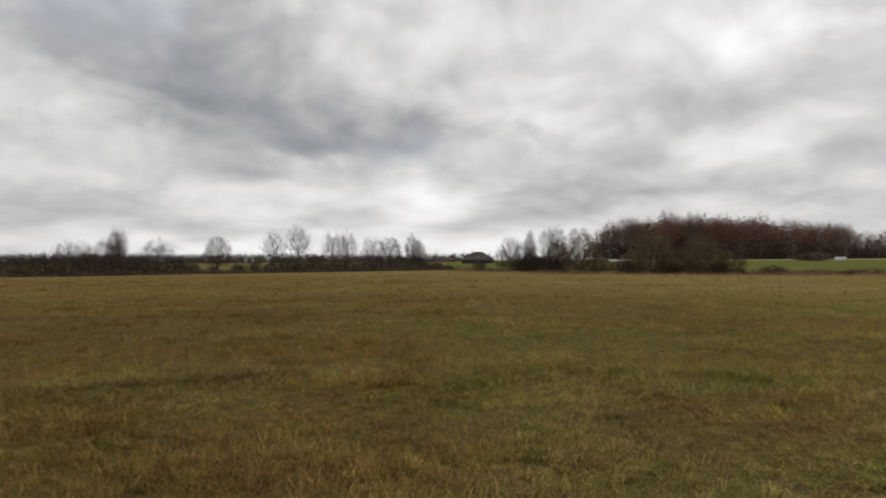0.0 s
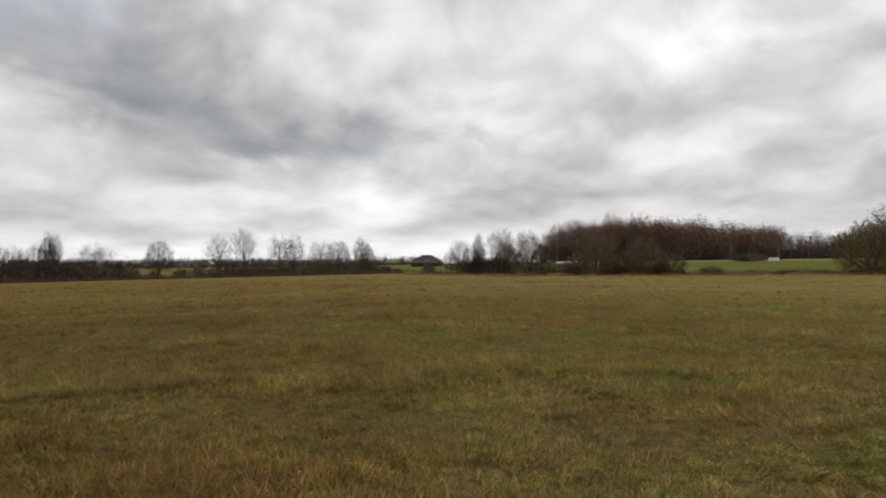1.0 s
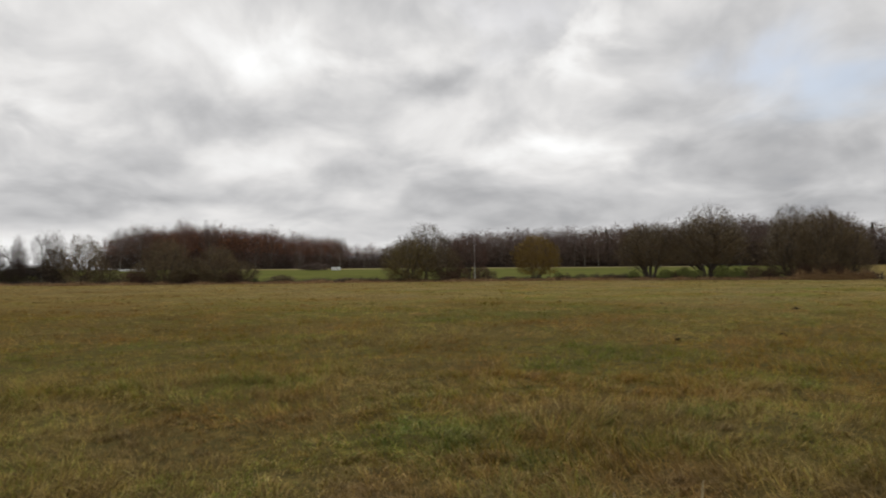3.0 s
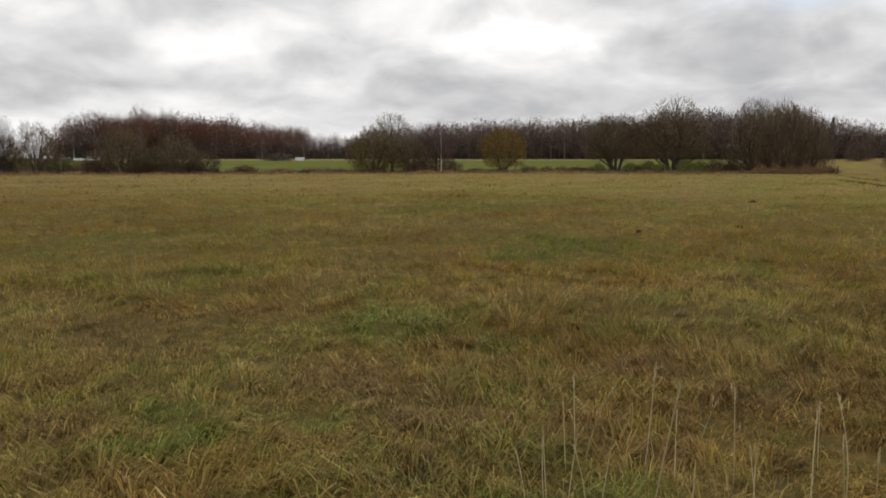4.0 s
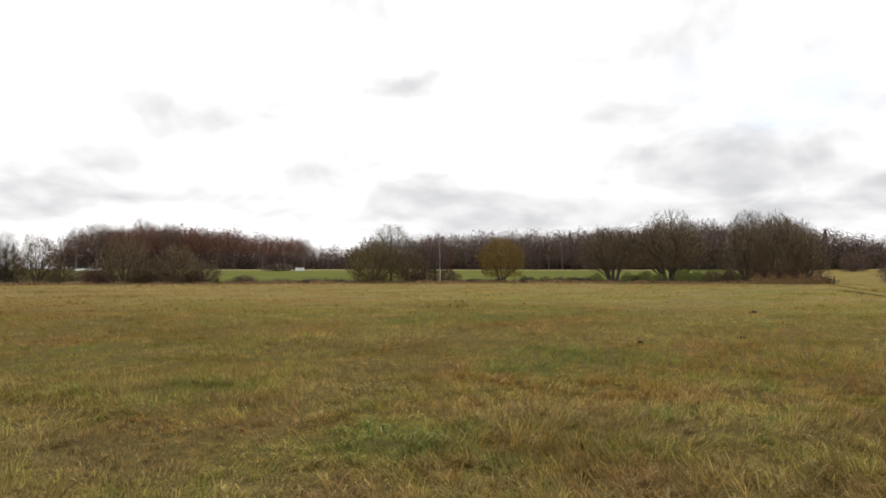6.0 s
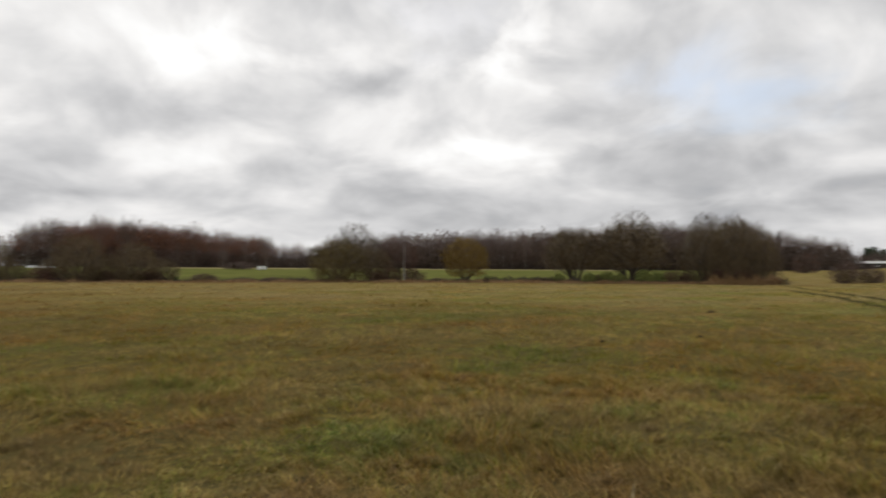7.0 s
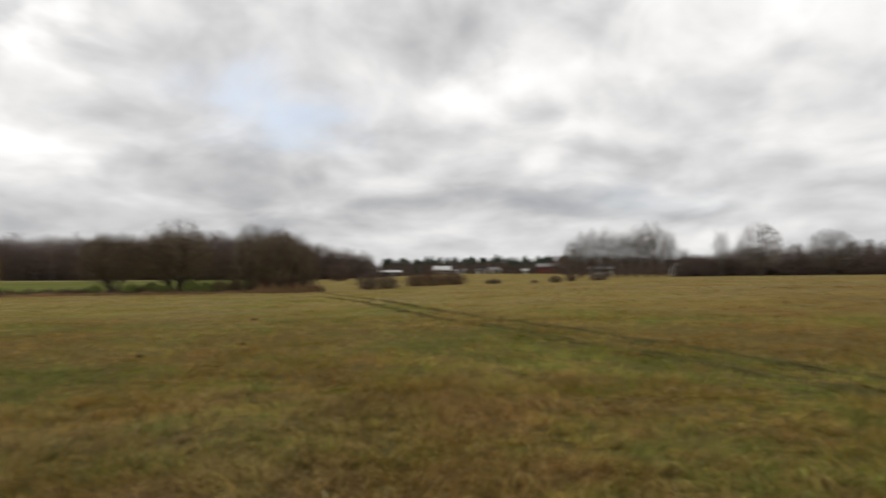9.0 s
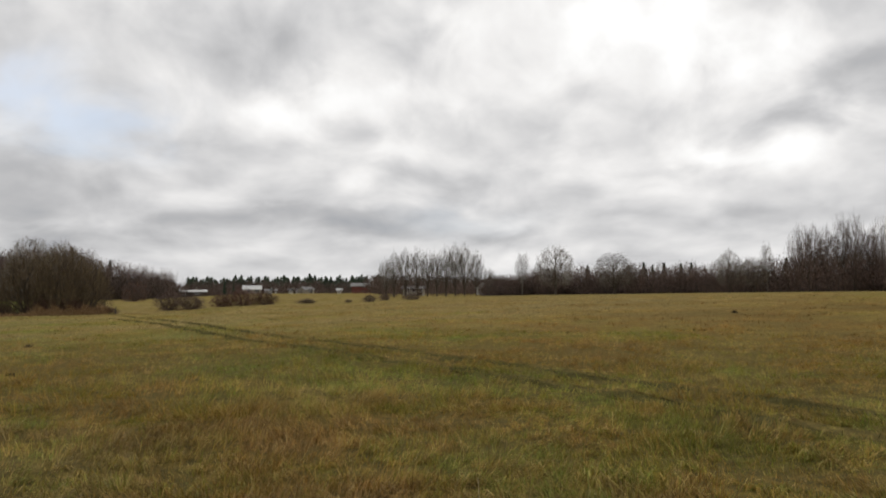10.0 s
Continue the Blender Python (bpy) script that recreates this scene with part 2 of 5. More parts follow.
def meadow_colour():
    """Node group: where the sward is fresh (1) and where it is dry (0), by place, with a random share for each blade."""
    group = bpy.data.node_groups.new("meadow colour", "ShaderNodeTree")
    group.interface.new_socket("Random", in_out="INPUT", socket_type="NodeSocketFloat")
    group.interface.new_socket("Variety", in_out="INPUT", socket_type="NodeSocketFloat")
    group.interface.new_socket("Color", in_out="OUTPUT", socket_type="NodeSocketColor")
    n = Nodes(group)
    rnd, variety = n.add("NodeGroupInput").outputs[:2]
    at = n.add("ShaderNodeNewGeometry").outputs["Position"]
    flat = n.vec("MULTIPLY", at, (1, 1, 0))
    warp = n.add("ShaderNodeTexNoise")
    warp.inputs["Scale"].default_value = 1.1
    n.wire(flat, warp.inputs["Vector"])
    bent = n.vec("ADD", flat, n.vec("SCALE", n.vec("SUBTRACT", warp.outputs["Color"], (0.5, 0.5, 0.5)), 2.6))
    g = n.math("MULTIPLY_ADD", n.math("SUBTRACT", n.noise(flat, 0.11, 4, 0.6), 0.5), 1.6, 0.48)
    g = n.math("MULTIPLY_ADD", n.math("SUBTRACT", n.noise(flat, 0.9, 4, 0.65), 0.5), 1.7, g)
    g = n.math("MULTIPLY_ADD", n.math("SUBTRACT", n.noise(flat, 3.5, 3, 0.6), 0.5), 0.9, g)
    g = n.math("MULTIPLY_ADD", n.math("SUBTRACT", n.bumps(bent, FRESH), n.bumps(bent, DRY)), 0.8, g)
    g = n.math("MULTIPLY_ADD", n.math("SUBTRACT", rnd, 0.5), n.math("MULTIPLY", variety, 0.75), g)
    colour = n.ramp(g, [(0.0, (0.225, 0.155, 0.055)), (0.22, (0.305, 0.21, 0.066)), (0.42, (0.352, 0.256, 0.074)), (0.60, (0.305, 0.252, 0.054)), (0.80, (0.235, 0.250, 0.046)), (1.0, (0.165, 0.208, 0.038))])
    red = n.math("MULTIPLY", n.span(n.noise(n.vec("ADD", flat, (40, 9, 0)), 0.3, 4), 0.38, 0.6), 0.72)
    colour = n.mix(red, colour, n.mix(1.0, colour, (1.0, 0.79, 0.68), "MULTIPLY"))
    pale = n.span(n.math("FRACT", n.math("MULTIPLY", rnd, 17.3)), 0.76, 0.95)
    colour = n.mix(n.math("MULTIPLY", pale, n.math("MULTIPLY", variety, 0.5)), colour, (0.57, 0.45, 0.18))
    bleached = n.math("MULTIPLY", n.span(n.vec("DOT_PRODUCT", bent, (0.85, 0.5, 0)), 13.0, 40.0), n.span(n.noise(n.vec("ADD", flat, (17, 3, 0)), 0.14, 5, 0.65), 0.34, 0.62))
    colour = n.mix(n.math("MULTIPLY", bleached, 0.75), colour, (0.395, 0.305, 0.138))
    mottle = n.math("MULTIPLY_ADD", n.noise(n.vec("ADD", flat, (3, 70, 0)), 0.55, 4, 0.6), 0.9, 0.565)
    mottle = n.math("MULTIPLY", mottle, n.math("MULTIPLY_ADD", n.noise(n.vec("MULTIPLY", flat, (0.7, 1.0, 0)), 0.17, 5, 0.65), 0.9, 0.56))
    mottle = n.math("MULTIPLY", mottle, n.math("MULTIPLY_ADD", n.noise(n.vec("ADD", flat, (9, 30, 0)), 3.2, 3, 0.6), 1.3, 0.35))
    tone = n.math("MULTIPLY_ADD", n.math("SUBTRACT", n.math("FRACT", n.math("MULTIPLY", rnd, 7.1)), 0.5), n.math("MULTIPLY", variety, 1.15), 1.03)
    tone = n.math("MULTIPLY", tone, mottle)
    tone = n.math("MULTIPLY", tone, n.math("SUBTRACT", 1.0, n.bumps(bent, DARK_SWARD)))
    shade = n.add("ShaderNodeCombineXYZ")
    for socket in shade.inputs:
        n.wire(tone, socket)
    colour = n.mix(1.0, colour, shade.outputs[0], "MULTIPLY")
    n.wire(colour, n.add("NodeGroupOutput").inputs[0])
    return group


MEADOW = meadow_colour()


def meadow_material(name, blades, variety=1.0):
    mat, n, p = material(name)
    group = n.add("ShaderNodeGroup")
    group.node_tree = MEADOW
    group.inputs[1].default_value = variety
    geo = n.add("ShaderNodeNewGeometry")
    if blades:
        n.wire(geo.outputs["Random Per Island"], group.inputs[0])
        p.inputs["Roughness"].default_value, p.inputs["Specular IOR Level"].default_value = 0.7, 0.12
        n.wire(group.outputs[0], p.inputs["Base Color"])
        thin = n.add("ShaderNodeBsdfTranslucent")
        n.wire(group.outputs[0], thin.inputs[0])
        both = n.add("ShaderNodeMixShader")
        both.inputs[0].default_value = 0.3
        n.wire(p.outputs[0], both.inputs[1])
        n.wire(thin.outputs[0], both.inputs[2])
        n.tree.links.new(both.outputs[0], n.tree.nodes["Material Output"].inputs[0])
    else:
        at = geo.outputs["Position"]
        n.wire(n.noise(at, 9.0, 5, 0.7), group.inputs[0])
        litter = n.span(n.noise(at, 5.0, 4, 0.7), 0.42, 0.68)
        soil = n.mix(n.noise(at, 30, 3), (0.066, 0.052, 0.021), (0.16, 0.13, 0.050))
        # the far sward's own shade between its blades is painted in as soil colour
        far = n.span(n.vec("LENGTH", n.vec("MULTIPLY", at, (1, 1, 0))), 12.0, 40.0)
        n.wire(n.mix(n.math("MAXIMUM", litter, far), soil, n.mix(0.45, soil, group.outputs[0])), p.inputs["Base Color"])
        p.inputs["Roughness"].default_value, p.inputs["Specular IOR Level"].default_value = 1.0, 0.0
        node = n.add("ShaderNodeBump")
        node.inputs["Strength"].default_value, node.inputs["Distance"].default_value = 0.8, 0.08
        n.wire(n.noise(at, 7.0, 6, 0.7), node.inputs["Height"])
        n.wire(node.outputs[0], p.inputs["Normal"])
    return mat


M_MEADOW = meadow_material("meadow sward", False)
M_BLADES = meadow_material("grass blades", True)
M_BLADES_MIDDLE = meadow_material("grass blades in clumps", True, 0.55)
M_BLADES_FAR = meadow_material("grass tufts", True, 0.14)
M_CROP = surface("winter crop", (0.112, 0.120, 0.034), (0.175, 0.182, 0.054), 0.35, 1.0, 0.5, spec=0.0)
M_STUBBLE = surface("rough pasture", (0.12, 0.095, 0.035), (0.22, 0.175, 0.065), 0.25, 1.0, 0.5, spec=0.0)
M_STRIP = surface("pale stubble strip", (0.26, 0.22, 0.10), (0.40, 0.34, 0.17), 0.4, 1.0, 0.4, spec=0.0)
M_LITTER = surface("leaf litter", (0.045, 0.032, 0.022), (0.095, 0.066, 0.043), 0.6, 1.0, 0.4, spec=0.0)
M_BARK = surface("dark bark", (0.050, 0.040, 0.032), (0.115, 0.092, 0.070), 6, 0.9, 0.6, (1, 1, 0.25))
M_PALE = surface("pale grey bark", (0.12, 0.105, 0.085), (0.27, 0.25, 0.21), 6, 0.85, 0.5, (1, 1, 0.3))
M_BIRCH = surface("birch bark", (0.30, 0.29, 0.265), (0.62, 0.60, 0.56), 2.4, 0.7, 0.4, (0.5, 0.5, 2.2))
M_TWIG = surface("brown twigs", (0.076, 0.052, 0.044), (0.175, 0.122, 0.100), 2, 0.9, 0, island=0.6, each=0.3)
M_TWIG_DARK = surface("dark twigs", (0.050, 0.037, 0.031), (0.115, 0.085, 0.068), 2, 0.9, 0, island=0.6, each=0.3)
M_TWIG_GREY = surface("grey twigs", (0.10, 0.086, 0.068), (0.235, 0.205, 0.165), 2, 0.9, 0, island=0.6, each=0.3)
M_TWIG_RED = surface("reddish twigs", (0.080, 0.044, 0.036), (0.175, 0.096, 0.072), 2, 0.9, 0, island=0.6, each=0.3)
M_TWIG_PALE = surface("pale weathered twigs", (0.15, 0.13, 0.105), (0.32, 0.285, 0.235), 2, 0.9, 0, island=0.6, each=0.3)
M_REED = surface("dry reeds", (0.26, 0.15, 0.07), (0.46, 0.31, 0.16), 2, 0.9, 0, island=0.6)
M_TWIG_OLIVE = surface("olive-brown twigs", (0.105, 0.077, 0.046), (0.225, 0.170, 0.096), 2, 0.9, 0, island=0.6, each=0.3)
M_SEDGE = surface("dark sedge", (0.075, 0.064, 0.022), (0.15, 0.125, 0.044), 2, 0.9, 0, island=0.6)
M_GREEN_LEAF = surface("yellow-green late leaves", (0.15, 0.18, 0.045), (0.30, 0.33, 0.10), 2, 0.8, 0, island=0.7, each=0.3)
M_OLIVE = surface("olive willow leaves", (0.105, 0.078, 0.030), (0.20, 0.150, 0.052), 1.2, 0.7, 0, island=0.9, each=0.3)
M_YELLOW = surface("yellow willow leaves", (0.12, 0.074, 0.014), (0.29, 0.185, 0.03), 0.8, 0.7, 0, island=0.9)
M_RUST = surface("rusty oak leaves", (0.13, 0.052, 0.026), (0.29, 0.118, 0.048), 0.3, 0.8, 0, island=0.9)
M_NEEDLE = surface("spruce needles", (0.018, 0.030, 0.016), (0.050, 0.070, 0.035), 1.0, 0.8, 0, island=0.7)
M_STRAW = surface("dry straw", (0.34, 0.27, 0.14), (0.60, 0.50, 0.30), 30, 0.7, 0, island=0.5, each=0.5)
M_SOIL = surface("bare wet soil", (0.024, 0.019, 0.011), (0.065, 0.050, 0.028), 6, 1.0, 0.7, spec=0.0)
# trampled grass, darkened: the shade between the rut banks is put into its colour
M_RUT = surface("trampled grass in the ruts", (0.048, 0.042, 0.015), (0.110, 0.097, 0.034), 3, 1.0, 0.7, spec=0.0)
M_WHITE = surface("white paint", (0.45, 0.45, 0.43), (0.66, 0.66, 0.63), 2, 0.6, 0.1)
M_CREAM = surface("pale plaster", (0.27, 0.25, 0.20), (0.44, 0.40, 0.33), 1.5, 0.85, 0.2)
M_RED = surface("dark red boards", (0.13, 0.040, 0.032), (0.22, 0.078, 0.062), 2, 0.8, 0.3, (1, 1, 0.15))
M_DARKWOOD = surface("weathered dark boards", (0.045, 0.036, 0.030), (0.095, 0.078, 0.065), 2, 0.85, 0.3, (1, 1, 0.15))
M_ROOF = surface("dark roofing", (0.045, 0.038, 0.036), (0.095, 0.080, 0.074), 2, 0.8, 0.2)
M_GREYROOF = surface("pale fibre cement roof", (0.14, 0.135, 0.13), (0.27, 0.26, 0.245), 1.5, 0.8, 0.2)
M_GLASS, _n, _p = material("window glass")
_p.inputs["Base Color"].default_value, _p.inputs["Roughness"].default_value = (0.02, 0.025, 0.03, 1), 0.08
M_FILM = surface("white bale wrap", (0.68, 0.70, 0.70), (0.85, 0.86, 0.86), 3, 0.35, 0.2, spec=0.5)


# ---- meshes ----
rng = np.random.default_rng(7)


def mesh_of(name, verts, faces, mats, slots=None, smooth=False):
    me = bpy.data.meshes.new(name)
    me.from_pydata(verts, [], faces)
    for m in mats if isinstance(mats, (list, tuple)) else [mats]:
        me.materials.append(m)
    if slots is not None:
        me.polygons.foreach_set("material_index", slots)
    if smooth:
        me.polygons.foreach_set("use_smooth", [True] * len(me.polygons))
    me.update()
    return me


def tris_mesh(name, co, mat):
    """A mesh of loose triangles from an array of n x 3 x 3."""
    n = len(co)
    me = bpy.data.meshes.new(name)
    me.vertices.add(3 * n)
    me.vertices.foreach_set("co", np.ascontiguousarray(co, dtype=np.float32).ravel())
    me.loops.add(3 * n)
    me.loops.foreach_set("vertex_index", np.arange(3 * n, dtype=np.int32))
    me.polygons.add(n)
    me.polygons.foreach_set("loop_start", np.arange(0, 3 * n, 3, dtype=np.int32))
    me.materials.append(mat)
    me.update(calc_edges=True)
    return me


def indexed_mesh(name, co, tri, mat):
    me = bpy.data.meshes.new(name)
    me.vertices.add(len(co))
    me.vertices.foreach_set("co", np.ascontiguousarray(co, dtype=np.float32).ravel())
    me.loops.add(tri.size)
    me.loops.foreach_set("vertex_index", np.ascontiguousarray(tri, dtype=np.int32).ravel())
    me.polygons.add(len(tri))
    me.polygons.foreach_set("loop_start", np.arange(0, tri.size, 3, dtype=np.int32))
    me.materials.append(mat)
    me.update(calc_edges=True)
    return me


def part(name, bm, mat, parent, label=""):
    """Links a bmesh or a mesh as one object under a thing or a part."""
    if isinstance(bm, bmesh.types.BMesh):
        me = bpy.data.meshes.new(name)
        bm.to_mesh(me)
        bm.free()
        me.materials.append(mat)
    else:
        me = bm
    ob = new(name, me)
    ob.parent = parent
    return tagged(ob, label)


# ---- lie of the land ----
EDGE_AZ = [-180, -140, -134, -124, -108, -101, -94, -86.5, -78, -72, -44, -25, -10, -1, 14, 29, 60, 120, 180]
EDGE_EL = [-0.7, 0.0, 0.11, 0.05, -0.1, -0.29, -0.47, -0.69, -0.99, -1.15, -1.26, -1.32, -1.22, -0.94, -1.08, -1.2, -1.1, -0.9, -0.7]
FAR_AZ = [-180, -120, -108, -98, -85, -78, -72, -10, 0, 40, 180]
FAR_Z = [2, 3, 3, 3.2, 3.4, 2.2, 1.7, 1.6, 1.0, 1.0, 2]
MARGIN = 95.0


def ground_polar(az, r):
    z1 = 1.6 + MARGIN * np.tan(np.radians(np.interp(az, EDGE_AZ, EDGE_EL)))
    z2 = np.interp(az, FAR_AZ, FAR_Z)
    rise = 4 * np.clip((-106 - az) / 14, 0, 1) * np.clip((r - 163) / 60, 0, 1) + 4.5 * np.clip((-15 - az) / 10, 0, 1) * np.clip((az + 77) / 10, 0, 1) * np.clip((r - 272) / 90, 0, 1)
    return z1 * np.clip((r - 20) / 75, 0, 1) ** 1.3 + (z2 - z1) * np.clip((r - MARGIN) / 145, 0, 1) + rise


def waves(x, y):
    """Uneven ground: old furrows and hummocks, in metres."""
    return (0.030 * np.sin(0.9 * x + 1.3 * np.sin(0.5 * y)) * np.sin(0.8 * y + 0.7 * np.sin(0.6 * x)) + 0.018 * np.sin(2.3 * x + 1.7 * y) * np.sin(2.9 * y - 1.1 * x + 1.0)
            + 0.012 * np.sin(5.1 * x - 3.3 * y + 2.0) * np.sin(4.3 * y + 2.2 * x))


def ground(x, y):
    x, y = np.asarray(x, float), np.asarray(y, float)
    r = np.hypot(x, y)
    return ground_polar(np.degrees(np.arctan2(-x, y)), r) + waves(x, y) * np.clip(2 - r / 60, 0, 1)


def spot(az, r, sink=0.0):
    """A place on the ground at a bearing and distance."""
    x, y = polar(az, r)
    return Vector((x, y, float(ground(x, y)) - sink))


def build_ground():
    radii = [0.0]
    r = 0.4
    while r < 3200:
        radii.append(r)
        r += 0.28 if r < 14 else r * 0.03 if r < 300 else r * 0.15
    az = np.arange(-180, 180, 1.5)
    verts, faces, slots = [(0.0, 0.0, float(ground(0, 0)))], [], []
    for r in radii[1:]:
        x, y = -np.sin(np.radians(az)) * r, np.cos(np.radians(az)) * r
        verts += list(zip(x.tolist(), y.tolist(), ground(x, y).tolist()))
    n = len(az)
    for i in range(len(radii) - 1):
        for j in range(n):
            k = (j + 1) % n
            if i == 0:
                faces.append((0, 1 + k, 1 + j))
            else:
                a, b = 1 + (i - 1) * n, 1 + i * n
                faces.append((a + j, a + k, b + k, b + j))
            crop = -72.5 < az[j] < -1 and 97 < radii[i] < 250
            floor = (-80 < az[j] < -12 and 221 < radii[i] < 420) or (az[j] < -104 and 134 < radii[i] < 420)
            straw = -62 < az[j] < -22 and 203 < radii[i] <= 221
            slots.append(4 if floor else 3 if straw else 1 if crop else 2 if radii[i] > 250 or (az[j] > -1 and radii[i] > 99) else 0)
    me = mesh_of("ground", verts, [f[::-1] for f in faces], [M_MEADOW, M_CROP, M_STUBBLE, M_STRIP, M_LITTER], slots, True)
    tagged(new("ground", me), "flat autumn meadow with green crop field beyond", "ground", kind="structure")


build_ground()

# ---- wheel ruts across the meadow ----
RUT_FAR = [(94.3, 28.3), (63.3, 16.1), (46.8, 9.1), (36.2, 5.0), (27.4, 1.6), (22.0, -1.3), (18.9, -2.6), (15.7, -3.9), (13.3, -4.9), (10.8, -5.8), (9.4, -6.4), (7.6, -7.2), (5.0, -8.4), (1.0, -10.2)]
RUT_NEAR = [(60.0, 17.1), (45.4, 10.3), (35.0, 6.4), (26.2, 2.9), (21.4, 0.3), (18.6, -0.9), (16.4, -1.8), (14.5, -2.7), (12.3, -3.6), (10.4, -4.4), (8.7, -4.95), (7.3, -5.6), (4.6, -6.8), (0.8, -8.4)]


def along(points, step):
    """Points at even steps on a smooth line through the given ones."""
    p = np.array(points)
    s = np.r_[0, np.cumsum(np.hypot(*np.diff(p, axis=0).T))]
    at = np.arange(0, s[-1], step)
    line = np.stack([np.interp(at, s, p[:, 0]), np.interp(at, s, p[:, 1])], 1)
    k = np.ones(9) / 9
    pad = np.pad(line, ((4, 4), (0, 0)), mode="edge")
    return np.stack([np.convolve(pad[:, i], k, "valid") for i in (0, 1)], 1)


RUTS = [along(RUT_FAR, 0.4), along(RUT_NEAR, 0.4)]


def rut_distance(x, y):
    best = np.full(len(x), 99.0)
    for line in RUTS:
        for i in range(0, len(x), 20000):
            d = np.hypot(x[i:i + 20000, None] - line[None, ::1, 0], y[i:i + 20000, None] - line[None, ::1, 1]).min(1)
            best[i:i + 20000] = np.minimum(best[i:i + 20000], d)
    return best


def bank(d):
    """The height of the turf pushed up beside a rut."""
    return 0.035 * np.exp(-((d - 0.46) / 0.16) ** 2)


for line in RUTS:
    way = np.gradient(line, axis=0)
    side = np.stack([-way[:, 1], way[:, 0]], 1) / np.hypot(*way.T)[:, None]
    verts, faces, slots = [], [], []
    for i, (p, s) in enumerate(zip(line, side)):
        for k, (off, z) in enumerate(((-0.8, -0.03), (-0.5, 0.035), (-0.32, 0.024), (0.0, 0.016), (0.32, 0.026), (0.5, 0.05), (0.8, -0.03))):
            q = p + s * (off * (0.75 + 0.5 * math.sin(i * 0.83) * math.sin(i * 0.31 + k)) + 0.08 * math.sin(i * 0.47))
            verts.append((q[0], q[1], float(ground(q[0], q[1])) + z))
        if i:
            a, b = 7 * i - 7, 7 * i
            faces += [(a + k, b + k, b + k + 1, a + k + 1) for k in range(6)]
            slots += [0, 0, 1, 1, 0, 0]
    tagged(new("wheel_rut", mesh_of("wheel_rut", verts, faces, [M_MEADOW, M_RUT], slots, True)), "dark wheel rut pressed into the meadow grass", "wheel track", "wheel ruts", "structure")


# ---- grass ----
def value_noise(x, y, scale, seed):
    """Smooth noise, 0 to 1."""
    g = np.random.default_rng(seed).random((64, 64))
    x, y = x / scale + 100, y / scale + 100
    i, j = np.floor(x).astype(int), np.floor(y).astype(int)
    u, v = x - i, y - j
    u, v = u * u * (3 - 2 * u), v * v * (3 - 2 * v)
    at = lambda a, b: g[a % 64, b % 64]
    return (at(i, j) * (1 - u) + at(i + 1, j) * u) * (1 - v) + (at(i, j + 1) * (1 - u) + at(i + 1, j + 1) * u) * v


def scatter(count, r0, r1, power=1.0, sector=(-152, 48)):
    """Random places in the half of the meadow that lies round the view; power over 1 crowds them towards the inner rim."""
    u = rng.random(count) ** power
    r = np.sqrt(r0 * r0 + (r1 * r1 - r0 * r0) * u)
    az = np.radians(rng.uniform(*sector, count))
    return -np.sin(az) * r, np.cos(az) * r


